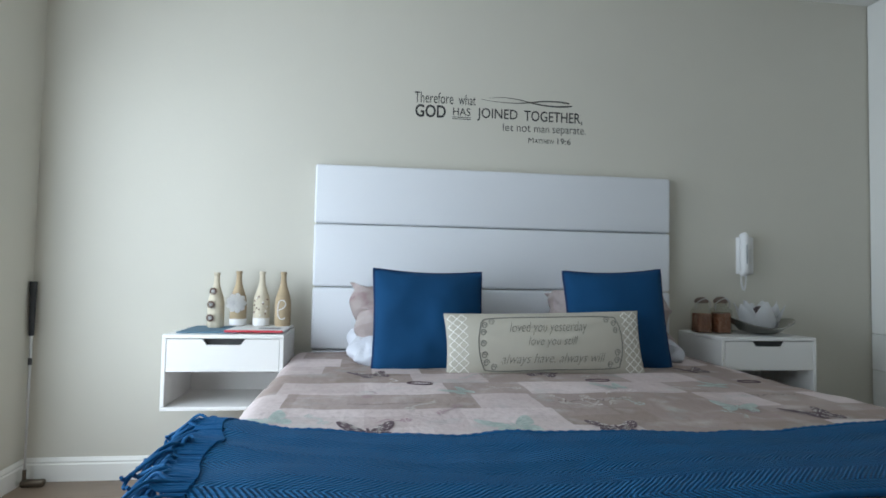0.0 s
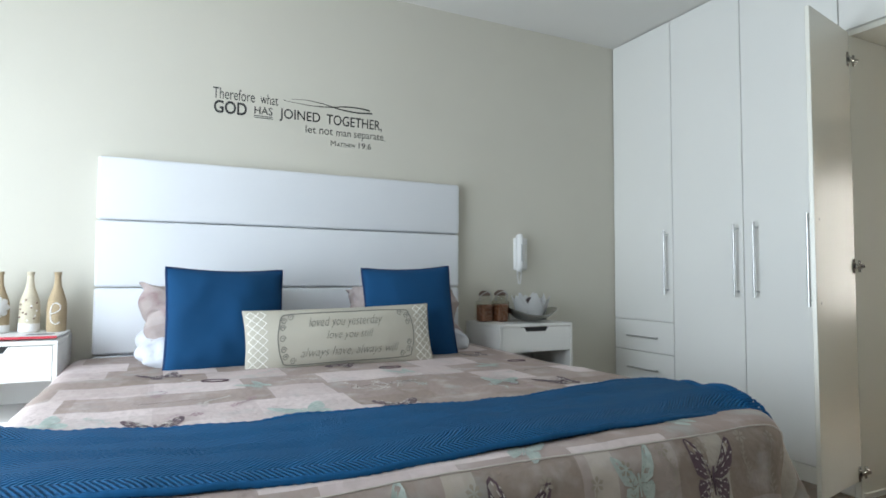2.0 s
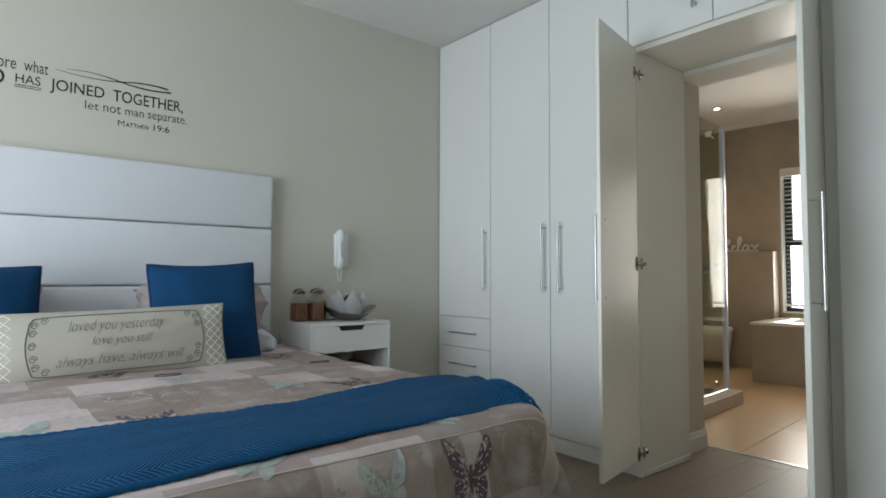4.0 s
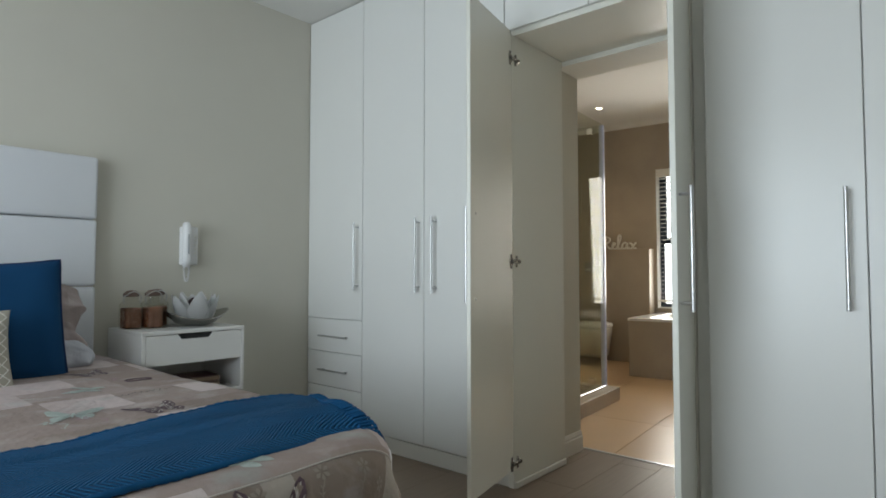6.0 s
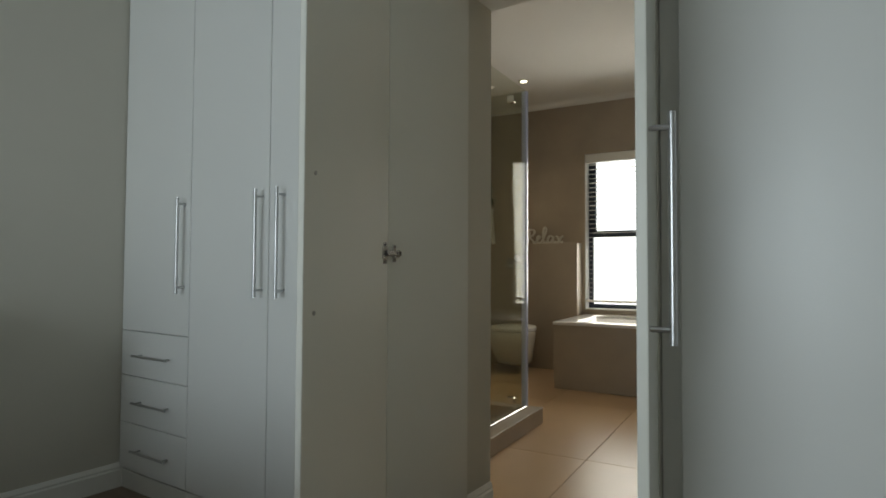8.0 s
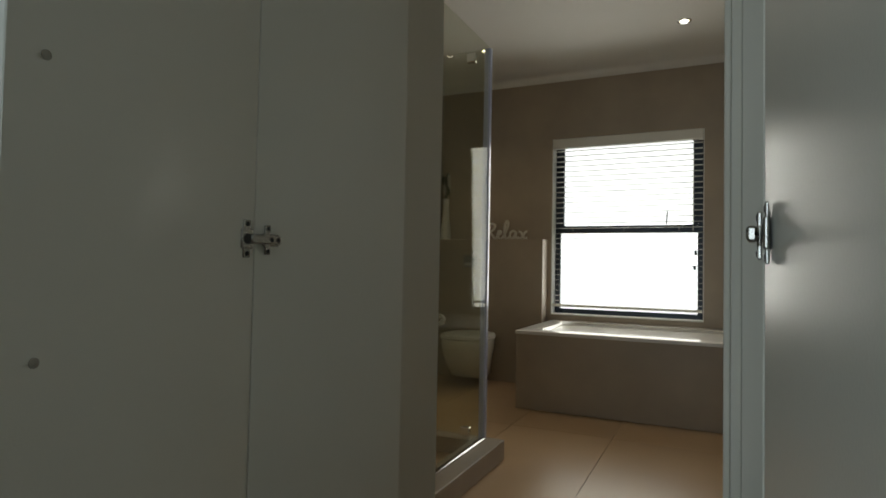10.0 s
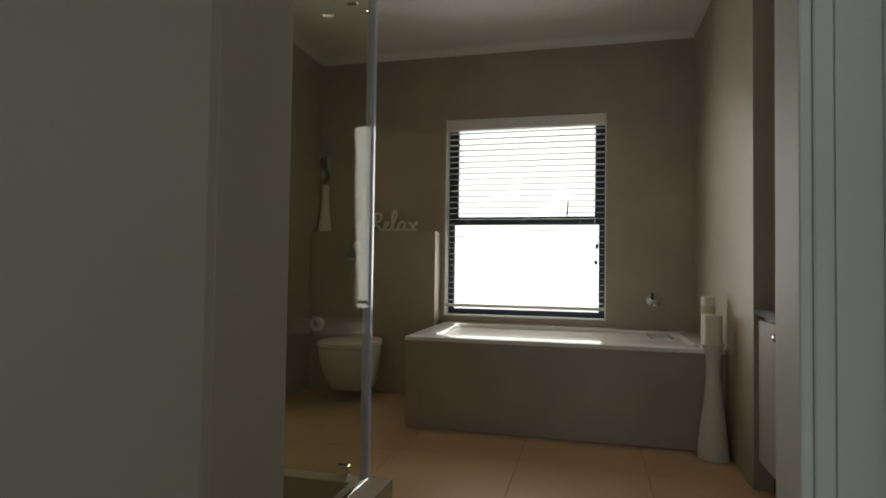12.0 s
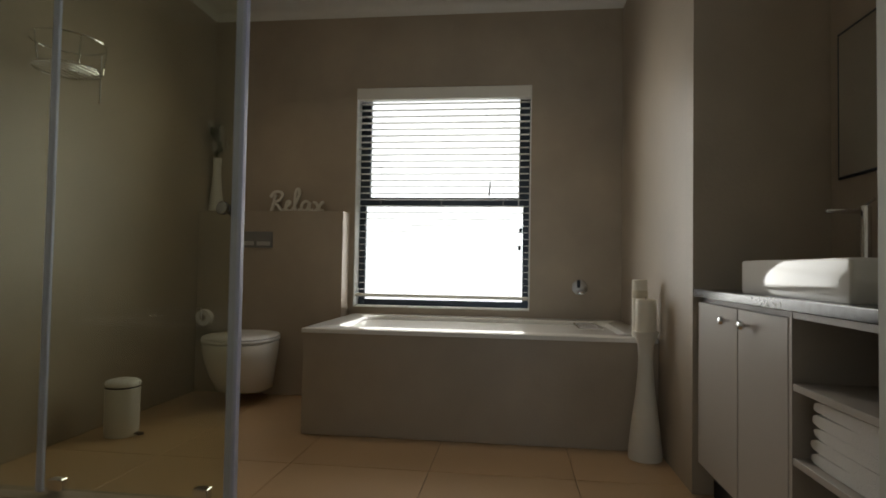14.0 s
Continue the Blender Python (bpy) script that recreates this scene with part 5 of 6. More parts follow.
blind = thing("venetian_blind", "white venetian blind with open slats, lowered over the window", "blind", (BX + 0.05, 2.195, 2.08))
inv(blind, part("headrail", cube(BX - 0.006, BX + 0.06, WY0 + 0.008, WY1 - 0.008, 2.018, 2.100, 0.004), BLIND, blind))
z = 1.996
while z > 0.70:
    bm = bmesh.new()
    rows = []
    for i in range(5):
        f = i / 4 - 0.5
        rows.append([bm.verts.new((BX + 0.032 + f * 0.048, y, z + 0.003 * (1 - 4 * f * f) - f * 0.001)) for y in (WY0 + 0.012, WY1 - 0.012)])
    for a, c in zip(rows, rows[1:]):
        bm.faces.new((a[0], a[1], c[1], c[0]))
    bmesh.ops.solidify(bm, geom=bm.faces, thickness=0.0022)
    inv(blind, part("slat", bm, BLIND, blind, smooth=50))
    z -= 0.0445
inv(blind, part("bottom_rail", cube(BX + 0.006, BX + 0.058, WY0 + 0.012, WY1 - 0.012, 0.655, 0.677, 0.003), BLIND, blind))
for y in (1.775, 2.195, 2.615):
    inv(blind, part("ladder_cord", tube([(BX + 0.007, y, 2.03), (BX + 0.007, y, 0.67)], 0.0012, 5), BLIND, blind))
inv(blind, part("tilt_wand", tube([(BX + 0.0, 1.67, 2.03), (BX - 0.002, 1.672, 1.28)], 0.003, 6), BLIND, blind))
# white haze beyond the window
structure("backdrop", cube(9.6, 9.65, -3.0, 8.0, -1.5, 5.5), OUTSIDE, "bright white haze beyond the window", "backdrop")

# ---- bathtub ----
T0, T1, TY0, TY1, TZ = 6.427, BX, SV + 0.004, 2.774, 0.542
tub = thing("bathtub", "white bathtub built into a taupe tiled surround", "bathtub", (6.9, 1.9, 0))
inv(tub, part("tiled_front", cube(T0, T0 + 0.06, TY0, TY1, 0, TZ - 0.024, 0.002), TILEWALL, tub, "taupe tiled front"))
inv(tub, part("tiled_end", cube(T0 + 0.0605, LF - 0.001, TY1 - 0.06, TY1, 0, TZ - 0.024, 0.002), TILEWALL, tub, "taupe tiled end"))


x0, x1, y0, y1 = T0 - 0.012, T1 - 0.004, TY0 + 0.003, TY1 + 0.008
bm = stacked([ring_pts(x0, x1, y0, y1, 0.01, TZ - 0.023), ring_pts(x0, x1, y0, y1, 0.01, TZ - 0.003), ring_pts(x0 + 0.004, x1 - 0.004, y0 + 0.004, y1 - 0.004, 0.012, TZ),
              ring_pts(x0 + 0.12, x1 - 0.16, y0 + 0.12, y1 - 0.14, 0.10, TZ), ring_pts(x0 + 0.13, x1 - 0.17, y0 + 0.13, y1 - 0.15, 0.10, TZ - 0.012), ring_pts(x0 + 0.16, x1 - 0.20, y0 + 0.18, y1 - 0.24, 0.12, TZ - 0.30), ring_pts(x0 + 0.22, x1 - 0.26, y0 + 0.26, y1 - 0.34, 0.12, TZ - 0.38)])
inv(tub, part("tub_shell", bm, ACRYLIC, tub, "glossy white tub", smooth=45))
rack = thing("bath_rack", "chrome wire bath rack lying across the tub's end", "rack", (6.86, 1.285, TZ))
rim = [(-0.16, -0.06, 0.008), (0.16, -0.06, 0.008), (0.16, 0.06, 0.008), (-0.16, 0.06, 0.008)]
part("wire_rim", tube(rim, 0.005, 6, closed=True), CHROME, rack)
for k in range(9):
    x = -0.14 + 0.035 * k
    part("wire", tube([(x, -0.06, 0.006), (x, 0.06, 0.006)], 0.003, 5), CHROME, rack)
mixer = thing("bath_mixer", "chrome wall mixer above the tub", "tap", (BX, 1.268, 0.748))
bm = lathe([(0, 0.001), (0.050, 0.001), (0.050, 0.006), (0.044, 0.010), (0, 0.010)], 28)
bmesh.ops.rotate(bm, verts=bm.verts, matrix=Matrix.Rotation(radians(-90), 3, "Y"))
part("wall_plate", bm, STEEL, mixer, smooth=40)
part("spout", cube(-0.15, -0.006, -0.010, 0.022, -0.04, -0.018, 0.006, 3), CHROME, mixer, smooth=40)
part("lever", cube(-0.055, -0.012, 0.000, 0.020, 0.0, 0.050, 0.005, 2), FRAME, mixer, "dark lever", smooth=40)

# ---- candle stand by the tub ----
WHITEWOOD = mat("white_washed_wood", (0.70, 0.67, 0.60), 0.6, vary=0.08, scale=10)
WAX = mat("ivory_wax", (0.78, 0.73, 0.62), 0.5, vary=0.03)
st = thing("candle_stand", "tall waisted whitewashed candle stand beside the tub", "candle stand", (6.325, 1.088, 0))
part("stand_body", lathe([(0, 0), (0.074, 0), (0.076, 0.01), (0.074, 0.05), (0.063, 0.16), (0.046, 0.28), (0.036, 0.38), (0.032, 0.45), (0.036, 0.52), (0.050, 0.565), (0.056, 0.575), (0.058, 0.585), (0, 0.585)], 32), WHITEWOOD, st, smooth=50)
for nm, r, h, dx, dy in (("pillar_candle", 0.046, 0.15, 0, 0), ):
    c = thing(nm, "thick ivory pillar candle on the stand", "candle", (6.325 + dx, 1.088 + dy, 0.585), "candles")
    part("wax", lathe([(0, 0), (r, 0), (r + 0.001, 0.004), (r, h - 0.006), (r - 0.006, h), (r - 0.016, h - 0.006), (0, h - 0.008)], 28), WAX, c, smooth=40)
    part("wick", tube([(0, 0, h - 0.009), (0.002, 0, h + 0.010)], 0.0015, 5), SHADEWICK, c)
c = thing("glass_candle", "pale candle in a decorated glass on the tub's corner", "candle", (6.475, 1.085, TZ), "candles")
part("glass", lathe([(0, 0), (0.034, 0), (0.036, 0.01), (0.036, 0.275), (0.030, 0.28), (0, 0.275)], 24), WAX, c, smooth=40)
part("band", lathe([(0.0365, 0.19), (0.0375, 0.192), (0.0375, 0.225), (0.0365, 0.227)], 24), PALETWINE, c, "cream cord band", smooth=40)

# ---- toilet ----
wc = thing("toilet", "white wall-hung toilet with closed lid", "toilet", (LF, 3.385, 0))
wc.scale = (0.93, 1.16, 1.0)


def oval(rx, ry, cx, z, n=32, blunt=2.4):
    out = []
    for k in range(n):
        a = 2 * math.pi * k / n
        c, s = math.cos(a), math.sin(a)
        x = math.copysign(abs(c) ** (2 / blunt), c) * rx
        out.append((min(cx + x, -0.002), math.copysign(abs(s) ** (2 / blunt), s) * ry, z))
    return out


bm = stacked([oval(0.14, 0.10, -0.14, 0.055), oval(0.21, 0.14, -0.21, 0.085), oval(0.25, 0.160, -0.26, 0.20), oval(0.275, 0.178, -0.275, 0.30), oval(0.28, 0.182, -0.28, 0.375), oval(0.27, 0.175, -0.28, 0.385)])
part("bowl", bm, PORCELAIN, wc, smooth=60)
bm = stacked([oval(0.275, 0.182, -0.275, 0.388), oval(0.282, 0.187, -0.278, 0.394), oval(0.282, 0.187, -0.278, 0.402), oval(0.275, 0.182, -0.276, 0.407)])
part("seat", bm, PLASTIC, wc, smooth=60)
bm = stacked([oval(0.275, 0.182, -0.275, 0.409), oval(0.280, 0.186, -0.277, 0.414), oval(0.274, 0.180, -0.275, 0.424), oval(0.22, 0.14, -0.25, 0.430)])
part("lid", bm, PLASTIC, wc, smooth=60)
fl = thing("flush_plate", "grey dual flush plate on the cistern wall", "flush plate", (LF - 0.001, 3.43, 1.032))
part("plate", cube(-0.008, 0.0, -0.12, 0.12, -0.055, 0.055, 0.004, 2), mat("satin_plate", (0.22, 0.22, 0.22), 0.4, 0.2), fl)
for a, c in ((-0.105, -0.01), (0.01, 0.105)):
    part("button", cube(-0.012, -0.0085, a, c, -0.040, -0.012, 0.002), STEEL, fl)
rl = thing("toilet_roll", "white toilet roll on a chrome wall holder", "toilet roll", (7.27, BYL, 0.50))
bm = lathe([(0.02, -0.05), (0.052, -0.05), (0.054, -0.047), (0.054, 0.047), (0.052, 0.05), (0.02, 0.05)], 28)
bmesh.ops.rotate(bm, verts=bm.verts, matrix=Matrix.Rotation(radians(90), 3, "Y"))
bmesh.ops.translate(bm, verts=bm.verts, vec=(0, -0.075, 0))
part("roll", bm, LACE, rl, smooth=40)
part("holder", tube([(-0.07, -0.002, 0.07), (-0.07, -0.075, 0.07), (-0.07, -0.075, 0.0), (0.06, -0.075, 0.0)], 0.006, 8), CHROME, rl, smooth=50)
# wall vase with flowers
va = thing("flower_vase", "slim white vase with pale flowers on the tiled ledge", "vase", (7.387, BYL, 1.2282))
bm = lathe([(0, 0), (0.052, 0), (0.050, 0.05), (0.034, 0.18), (0.026, 0.30), (0.030, 0.38), (0.024, 0.38), (0, 0.37)], 24, None, (0, -0.056, 0))
part("vase_body", bm, PLASTIC, va, smooth=50)
LEAF = mat("dull_green_leaf", (0.06, 0.08, 0.045), 0.7, vary=0.3, scale=30)
PETAL = mat("pale_petal", (0.52, 0.50, 0.45), 0.7)
r3 = random.Random(11)
for k in range(12):
    a = Vector((r3.uniform(-0.09, 0.09), -0.06 + r3.uniform(-0.05, 0.03), 0.38 + r3.uniform(0.06, 0.22)))
    part("stem", tube(curve_points([(0, -0.056, 0.36), (a.x * 0.4, -0.056, (0.36 + a.z) / 2), a], 4), 0.0025, 5), LEAF, va)
    bm = bmesh.new()
    for j in range(7):
        an = 2 * math.pi * j / 7
        d1, d2 = Vector((math.cos(an), -0.3, math.sin(an))), Vector((-math.sin(an), 0, math.cos(an)))
        bm.faces.new([bm.verts.new(a + d1 * 0.045 * p + d2 * 0.055 * w) for p, w in ((0.05, 0), (0.6, 0.3), (1, 0), (0.6, -0.3))])
    part("flower", bm, PETAL if k % 2 else LEAF, va)
# Relax sign on the ledge
SIGN = mat("white_wood_sign", (0.78, 0.76, 0.70), 0.5)
sg = thing("word_sign", "white script word sign standing on the tiled ledge", "sign", (BX - 0.045, 3.40, 1.2285))
for pts in ([(0.02, 0.008), (0.035, 0.06), (0.050, 0.125)], [(0.012, 0.105), (0.04, 0.140), (0.085, 0.142), (0.098, 0.115), (0.080, 0.085), (0.045, 0.072), (0.070, 0.045), (0.098, 0.010), (0.115, 0.014)],
            [(0.112, 0.014), (0.125, 0.035), (0.150, 0.055), (0.155, 0.072), (0.140, 0.078), (0.127, 0.055), (0.130, 0.022), (0.150, 0.008), (0.178, 0.022)],
            [(0.176, 0.022), (0.205, 0.080), (0.222, 0.135), (0.212, 0.165), (0.195, 0.140), (0.190, 0.070), (0.195, 0.022), (0.208, 0.008), (0.230, 0.022)],
            [(0.290, 0.068), (0.268, 0.078), (0.245, 0.062), (0.238, 0.035), (0.250, 0.012), (0.272, 0.016), (0.290, 0.045), (0.297, 0.070), (0.293, 0.030), (0.302, 0.010), (0.322, 0.022)],
            [(0.322, 0.072), (0.340, 0.066), (0.356, 0.036), (0.375, 0.010), (0.395, 0.018)], [(0.396, 0.074), (0.378, 0.062), (0.348, 0.020), (0.322, 0.008)]):
    cp = curve_points([(x, 0, z) for x, z in pts], 5)
    bm = bmesh.new()
    rows = []
    for k, p in enumerate(cp):
        a, c = cp[max(k - 1, 0)], cp[min(k + 1, len(cp) - 1)]
        t = (c - a).normalized()
        nrm = Vector((-t.z, 0, t.x)) * 0.0085
        rows.append([bm.verts.new((dx, -(p.x + s * nrm.x), p.z + s * nrm.z)) for dx, s in ((-0.009, -1), (-0.009, 1), (0.009, 1), (0.009, -1))])
    for a, c in zip(rows, rows[1:]):
        for j in range(4):
            bm.faces.new((a[j], a[(j + 1) % 4], c[(j + 1) % 4], c[j]))
    bm.faces.new(rows[0]), bm.faces.new(rows[-1][::-1])
    part("letter_stroke", bm, SIGN, sg)

# ---- pedal bin ----
pb = thing("pedal_bin", "small white pedal bin with domed lid on the floor", "bin", (6.25, 3.64, 0))
pb.rotation_euler = (0, 0, radians(75))
part("body", lathe([(0, 0), (0.076, 0), (0.079, 0.008), (0.081, 0.235), (0.077, 0.238), (0, 0.238)], 36), PLASTIC, pb, smooth=40)
part("rim", lathe([(0.078, 0.2385), (0.0795, 0.240), (0.0795, 0.2445), (0.078, 0.246)], 36), RUBBER, pb, "dark rim under the lid", smooth=40)
part("lid", lathe([(0, 0.2465), (0.082, 0.2465), (0.0845, 0.250), (0.0840, 0.262), (0.074, 0.273), (0.050, 0.279), (0, 0.281)], 36), PLASTIC, pb, smooth=40)
part("pedal", cube(-0.119, -0.076, -0.035, -0.005, 0.008, 0.018, 0.003), RUBBER, pb, "dark foot pedal")
part("rear_hinge", cube(0.076, 0.096, -0.03, 0.03, 0.235, 0.262, 0.004), RUBBER, pb)

# ---- shower ----
SX, SY, GZ = 5.297, 2.573, 2.115
curb = bmesh.new()
box(curb, BU + 0.12, SX + 0.045, SY - 0.095, SY + 0.055, 0, 0.10, 0.003), box(curb, SX - 0.055, SX + 0.045, SY + 0.0555, BYL - 0.001, 0, 0.10, 0.003)
structure("shower_curb", curb, TILEWALL, "sand-coloured tiled shower kerb", "kerb")
structure("shower_tray", cube(BU + 0.12, SX - 0.056, SY + 0.056, BYL - 0.001, -0.004, 0.018), TILEFLOOR, "tiled shower floor", "floor")
sh = thing("shower_enclosure", "frameless glass shower enclosure with chrome knob", "shower", (SX, SY, 0.10))
for nm, a in (("fixed_pane", (BU + 0.15, SX - 0.012, SY - 0.004, SY + 0.004, 0.104, GZ)), ("glass_door", (SX - 0.004, SX + 0.004, SY + 0.012, 3.240, 0.112, GZ)), ("fixed_pane", (SX - 0.004, SX + 0.004, 3.250, BYL - 0.003, 0.104, GZ))):
    p = inv(sh, part(nm, cube(*a), GLASS, sh, "clear glass"))
    p.visible_shadow = False
inv(sh, part("corner_seal", cube(SX - 0.016, SX + 0.010, SY - 0.010, SY + 0.026, 0.102, GZ, 0.003, 2), SEAL, sh, "bluish clear corner seal"))
inv(sh, part("door_seal", cube(SX - 0.008, SX + 0.008, 3.233, 3.257, 0.102, GZ, 0.003), SEAL, sh, "bluish clear seal"))
inv(sh, part("bottom_channel", cube(BU + 0.15, SX - 0.012, SY - 0.010, SY + 0.010, 0.1005, 0.112, 0.002), CHROME, sh))
for y in (2.676, 3.18):
    inv(sh, part("patch_hinge", cube(SX - 0.016, SX + 0.016, y - 0.025, y + 0.025, 0.105, 0.150, 0.003), CHROME, sh))
    inv(sh, part("patch_hinge", cube(SX - 0.016, SX + 0.016, y - 0.025, y + 0.025, GZ - 0.06, GZ - 0.012, 0.003), CHROME, sh))
for s in (-1, 1):
    bm = lathe([(0.009, 0.005), (0.009, 0.022), (0.020, 0.027), (0.023, 0.038), (0.018, 0.047), (0, 0.049)], 20)
    bmesh.ops.rotate(bm, verts=bm.verts, matrix=Matrix.Rotation(radians(90 * s), 3, "Y"))
    bmesh.ops.translate(bm, verts=bm.verts, vec=(SX, SY + 0.042, 1.040))
    inv(sh, part("door_knob", bm, KNOB, sh, "chrome knob", smooth=40))
# wire basket on the shower's wall
wb = thing("wire_basket", "chrome wire shower basket fixed to the wall", "basket", (5.865, 3.685, 1.715))
for z, rr in ((0.0, 0.14), (0.125, 0.155)):
    part("wire_ring", tube([(rr * math.cos(a), rr * 0.95 * math.sin(a), z) for a in [k * math.pi / 18 for k in range(36)]], 0.004, 6, closed=True), CHROME, wb)
for k in range(9):
    y = -0.112 + 0.028 * k
    w = math.sqrt(0.14 ** 2 - (y / 0.95) ** 2)
    part("wire", tube([(-w, y, 0.0), (w, y, 0.0)], 0.0028, 5), CHROME, wb)
for k in range(5):
    c, n = math.cos(k * 1.257 + 0.4), math.sin(k * 1.257 + 0.4)
    part("wire", tube([(0.14 * c, 0.133 * n, 0), (0.155 * c, 0.147 * n, 0.125)], 0.0032, 5), CHROME, wb)
part("hook", tube(curve_points([(0.145, -0.05, 0.12), (0.13, -0.06, 0.0), (0.125, -0.065, -0.10), (0.11, -0.075, -0.125), (0.09, -0.085, -0.105)], 4), 0.0042, 6), CHROME, wb)
part("wall_arm", tube([(0.06, 0.13, 0.06), (0.06, BYL - 3.685 - 0.002, 0.06)], 0.006, 8), CHROME, wb)

# ---- vanity ----
VX1, VX0, VY = 5.902, 3.91, 0.984
cab = thing("vanity_cabinet", "grey vanity cabinet with two doors and open shelves", "vanity", (5.0, 0.6, 0))
# set-back plinth, with the shade under the cabinet put into its colour
inv(cab, part("plinth", cube(VX0, VX1, BYB + 0.002, VY - 0.06, 0, 0.128), SHADEWICK, cab))
inv(cab, part("body", cube(5.150, VX1, BYB + 0.002, VY - 0.02, 0.129, 0.766), VANITY, cab))
for x0, x1, kx in ((5.504, VX1 - 0.004, 5.575), (5.156, 5.496, 5.405)):
    d = inv(cab, part("door", cube(x0, x1, VY - 0.018, VY, 0.131, 0.748, 0.002), VANITY, cab))
    bm = lathe([(0.005, 0), (0.005, 0.014), (0.011, 0.018), (0.0145, 0.026), (0.011, 0.034), (0, 0.037)], 20)
    bmesh.ops.rotate(bm, verts=bm.verts, matrix=Matrix.Rotation(radians(-90), 3, "X"))
    bmesh.ops.translate(bm, verts=bm.verts, vec=(kx, VY, 0.703))
    part("knob", bm, CHROME, d, "polished round knob", smooth=40)
inv(cab, part("divider", cube(5.133, 5.149, BYB + 0.002, VY, 0.129, 0.766), VANITY, cab))
inv(cab, part("divider", cube(VX0, VX0 + 0.016, BYB + 0.002, VY, 0.129, 0.766), VANITY, cab))
for z in (0.129, 0.373, 0.563, 0.748):
    inv(cab, part("shelf", cube(VX0 + 0.017, 5.1325, BYB + 0.002, VY - 0.002, z, z + 0.018, 0.001), VANITY, cab))
inv(cab, part("back_panel", cube(VX0 + 0.017, 5.1325, BYB + 0.003, BYB + 0.012, 0.148, 0.747), VANITY, cab))
top = solid("worktop", cube(VX0, VX1 + 0.013, BYB + 0.001, VY + 0.016, 0.7665, 0.798, 0.003, 2), GRANITE, "polished dark granite vanity top", "worktop")
basin = thing("wash_basin", "white rectangular vessel basin on the granite top", "basin", (5.22, 0.755, 0.7985))
x0, x1, y0, y1 = -0.30, 0.33, -0.19, 0.20
bm = stacked([ring_pts(x0 + 0.003, x1 - 0.003, y0 + 0.003, y1 - 0.003, 0.012, 0.0, 5), ring_pts(x0 + 0.0004, x1 - 0.0004, y0 + 0.0004, y1 - 0.0004, 0.012, 0.006, 5), ring_pts(x0, x1, y0, y1, 0.012, 0.099, 5), ring_pts(x0 + 0.003, x1 - 0.003, y0 + 0.003, y1 - 0.003, 0.02, 0.104, 5),
              ring_pts(x0 + 0.014, x1 - 0.014, y0 + 0.014, y1 - 0.014, 0.02, 0.104, 5), ring_pts(x0 + 0.018, x1 - 0.018, y0 + 0.018, y1 - 0.018, 0.02, 0.095, 5), ring_pts(x0 + 0.04, x1 - 0.04, y0 + 0.04, y1 - 0.04, 0.03, 0.03, 5)])
part("bowl", bm, PORCELAIN, basin, smooth=45)
part("waste", lathe([(0, 0.031), (0.03, 0.031), (0.032, 0.033), (0.026, 0.036), (0, 0.036)], 24), CHROME, basin, "chrome waste", smooth=40)
tap = thing("basin_tap", "tall chrome basin tap with a slim level spout", "tap", (5.60, 0.545, 0.7985))
part("column", lathe([(0, 0), (0.022, 0), (0.022, 0.004), (0.017, 0.006), (0.017, 0.290), (0.015, 0.294), (0, 0.295)], 24), CHROME, tap, smooth=40)
part("spout", cube(-0.011, 0.011, 0.018, 0.125, 0.268, 0.282, 0.004, 2), CHROME, tap, smooth=40)
part("lever", tube([(0, 0, 0.296), (-0.05, 0.0, 0.312)], 0.005, 8), CHROME, tap, smooth=40)
mir = thing("wall_mirror", "frameless-look mirror in a slim dark frame above the vanity", "mirror", (5.31, BYB, 1.49))
part("mirror_glass", cube(-0.788, 0.528, 0.004, 0.012, -0.265, 0.265), MIRROR, mir, "mirror glass")
for a in ((-0.80, 0.54, 0.265, 0.275), (-0.80, 0.54, -0.275, -0.265)):
    part("mirror_frame", cube(a[0], a[1], 0.001, 0.012, a[2], a[3], 0.002), FRAME, mir)
for a in (-0.80, 0.53):
    part("mirror_frame", cube(a, a + 0.01, 0.001, 0.012, -0.2645, 0.2645, 0.002), FRAME, mir)
TOWEL = mat("white_terry", (0.74, 0.72, 0.70), 0.95, vary=0.06, scale=20, bump=0.5, fine=260, spec=0.1)
for k in range(5):
    ob = thing("folded_towel", "folded white terry towel in a stack on the shelf", "towel", (4.885 + 0.008 * math.sin(k * 2.3), 0.76, 0.3915 + 0.032 * k), "stacked towels")
    bm = bmesh.new()
    rows = []
    N = 14
    for i in range(N + 1):
        y = -0.19 + 0.385 * i / N
        ring = []
        for j in range(20):
            a = 2 * math.pi * j / 20
            c, s = math.cos(a), math.sin(a)
            ring.append(bm.verts.new((math.copysign(abs(c) ** 0.35, c) * (0.215 - 0.004 * k), y + 0.006 * noise.noise(Vector((c, s, k))), 0.016 + math.copysign(abs(s) ** 0.6, s) * 0.0155 + 0.003 * noise.noise(Vector((c * 3, y * 9, k))))))
        rows.append(ring)
    for a, c in zip(rows, rows[1:]):
        for j in range(20):
            bm.faces.new((a[j], a[(j + 1) % 20], c[(j + 1) % 20], c[j]))
    bm.faces.new(rows[0][::-1]), bm.faces.new(rows[-1])
    part("towel_fold", bm, TOWEL, ob, smooth=50)

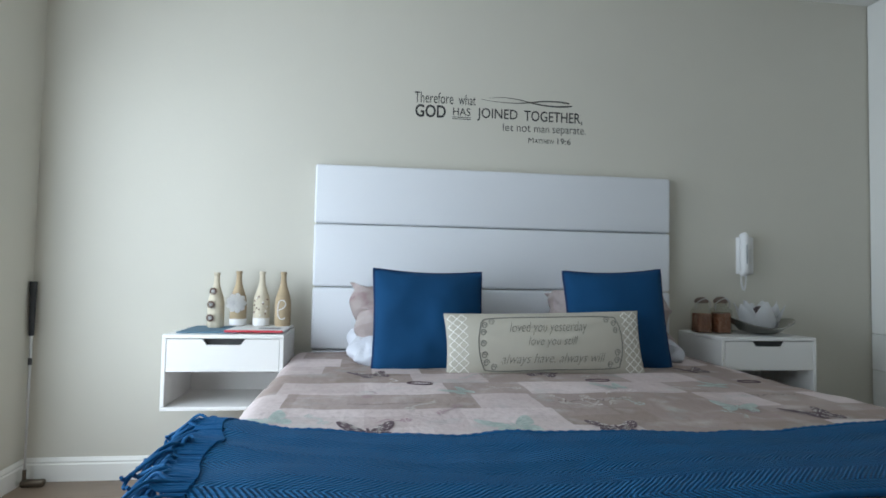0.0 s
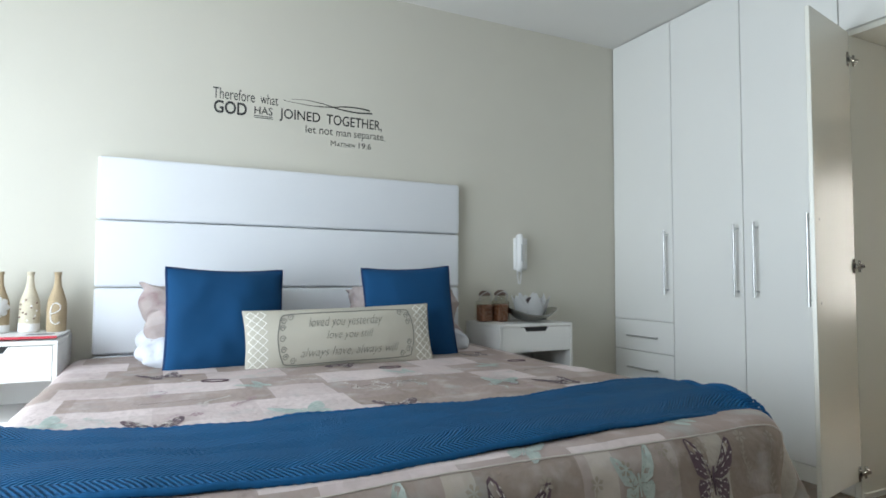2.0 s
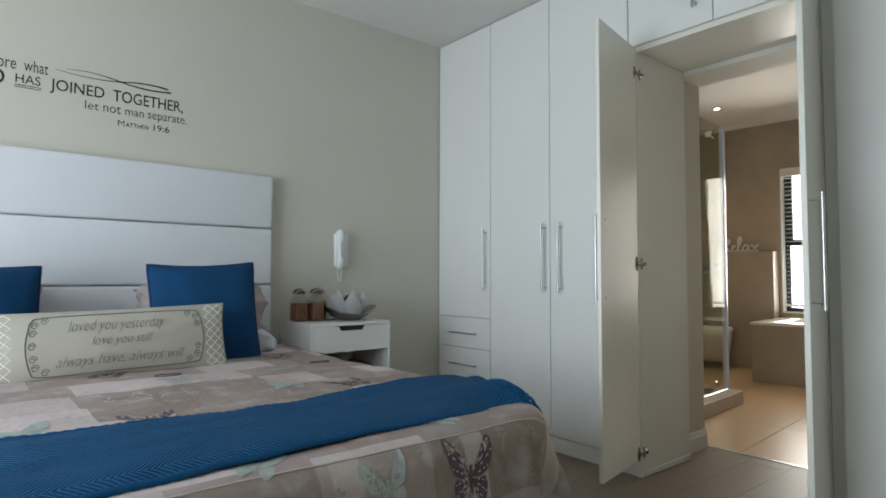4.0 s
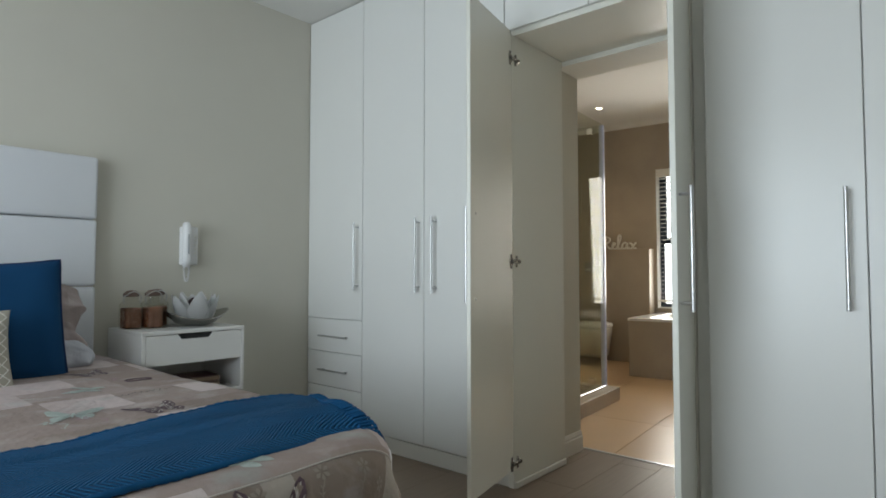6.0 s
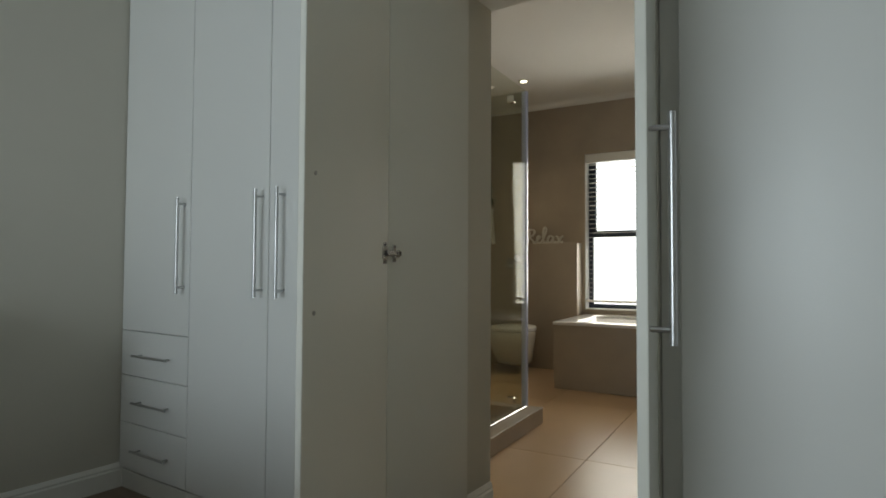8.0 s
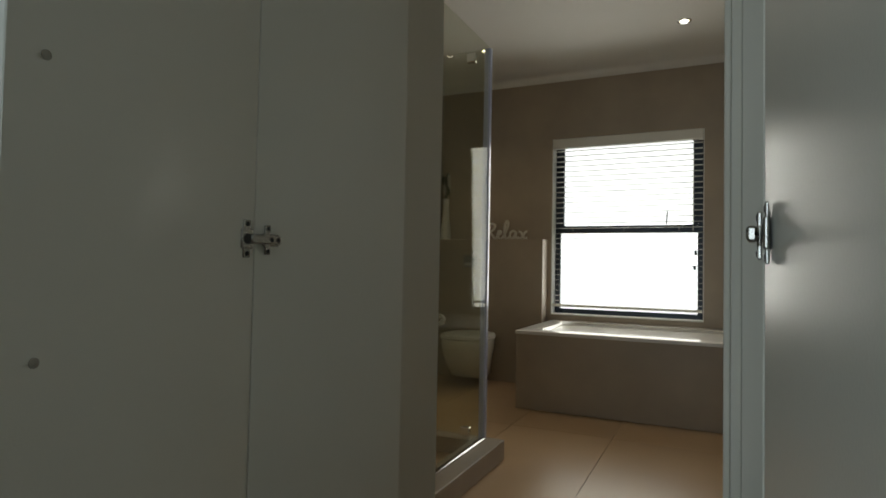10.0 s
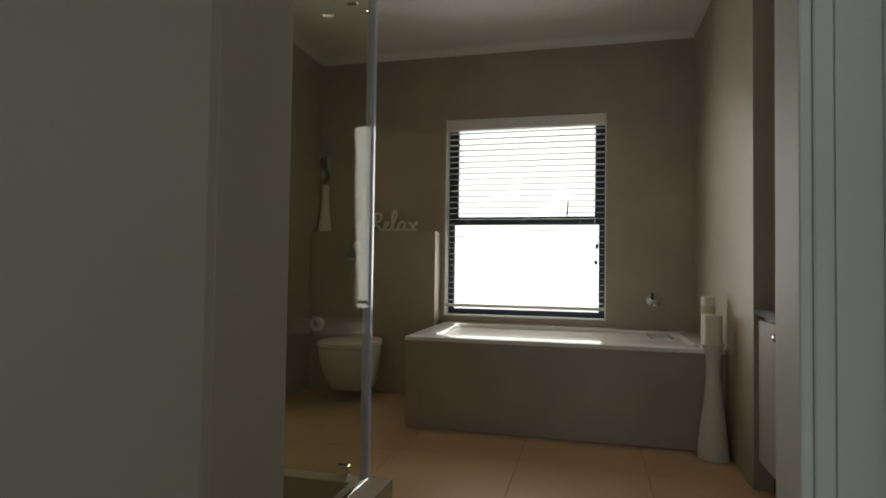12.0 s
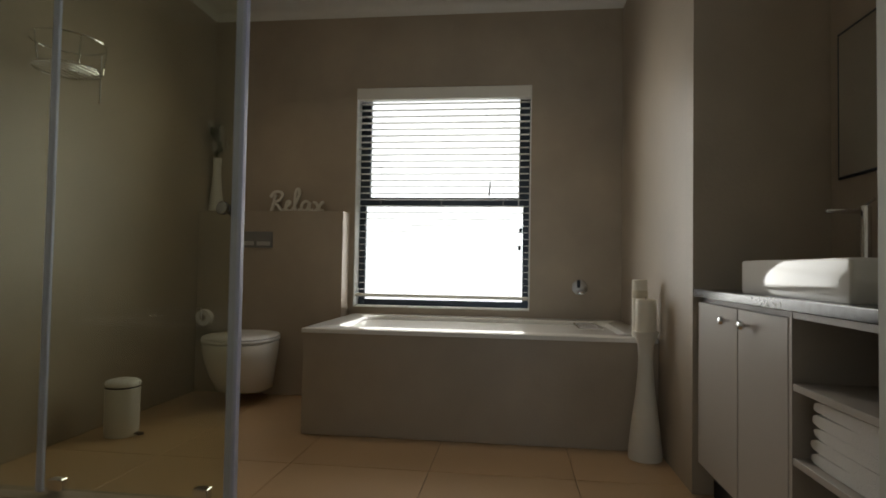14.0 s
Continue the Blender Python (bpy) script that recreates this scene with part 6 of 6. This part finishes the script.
# ---- downlights ----
for x, y in ((6.647, 1.705), (6.645, 3.125)):
    dl = thing("downlight", "small recessed warm ceiling downlight", "downlight", (x, y, HT), "ceiling downlights")
    part("bezel", lathe([(0.030, -0.001), (0.045, -0.001), (0.045, -0.004), (0.040, -0.007), (0.031, -0.005)], 28), CHROME, dl, smooth=40)
    part("lamp_face", lathe([(0, -0.002), (0.029, -0.002), (0.029, -0.003), (0, -0.003)], 24), BULB, dl)
    lamp("downlight_lamp", "SPOT", TURN @ pose(x, y, HT - 0.012), 22, (1.0, 0.80, 0.55), radius=0.03, spot=radians(110))

# ---- floors: planks and tiles ----
floor = thing("floor_bedroom", "taupe wood-grain laminate floor of long planks", "floor", (0, 0, 0), kind="structure")
me_cache = {}


def piece(name, parent, x0, y0, w, l, z, material, h=0.011, gap=0.0004):
    key = (name, round(w, 3), round(l, 3))
    if key not in me_cache:
        me_cache[key] = mesh_of(name, cube(gap, w - gap, gap, l - gap, -h, 0, 0.0007), material)
    ob = new(name, me_cache[key])
    ob.location = (x0, y0, z)
    ob.parent = parent
    return ob


row, y = 0, YB
while y < YW - 0.01:
    h = min(0.19, YW - y)
    x = XL - (row * 0.47) % 1.2
    while x < XD1 + 0.02:
        a, c = max(x, XL), min(x + 1.2, XD1 + 0.022)
        if c - a > 0.02:
            piece("plank", floor, a, y, c - a, h, 0, LAMINATE)
        x += 1.2
    y += 0.19
    row += 1
tiles = thing("floor_bathroom", "large sand-coloured ceramic floor tiles with thin joints", "floor", (0, 0, 0), kind="structure")
for i in range(-1, 3):
    for j in range(8):
        x0, y0 = 4.78 + i * 1.22, 1.435 + (j - 2) * 0.612
        a, c = max(x0, 3.95), min(x0 + 1.22, BX)
        d, e = max(y0, BYB), min(y0 + 0.612, BYL)
        if c - a > 0.02 and e - d > 0.02:
            piece("tile", tiles, a, d, c - a, e - d, -0.002, TILEFLOOR, 0.006, 0.0014)

# all that belongs to the bathroom takes its angle
BATHROOM = ("ceiling_bathroom wall_bath_left wall_window wall_cistern wall_stub wall_bath_right cornice_window cornice_left cornice_stub window_2 venetian_blind backdrop bathtub bath_rack bath_mixer candle_stand "
            "pillar_candle glass_candle toilet flush_plate toilet_roll flower_vase word_sign pedal_bin shower_curb shower_tray shower_enclosure wire_basket vanity_cabinet worktop wash_basin basin_tap wall_mirror "
            "folded_towel downlight floor_bathroom").split()
for ob in list(scene.objects):
    if ob.parent is None and ob.name.split(".")[0] in BATHROOM:
        ob.matrix_basis = TURN @ ob.matrix_basis
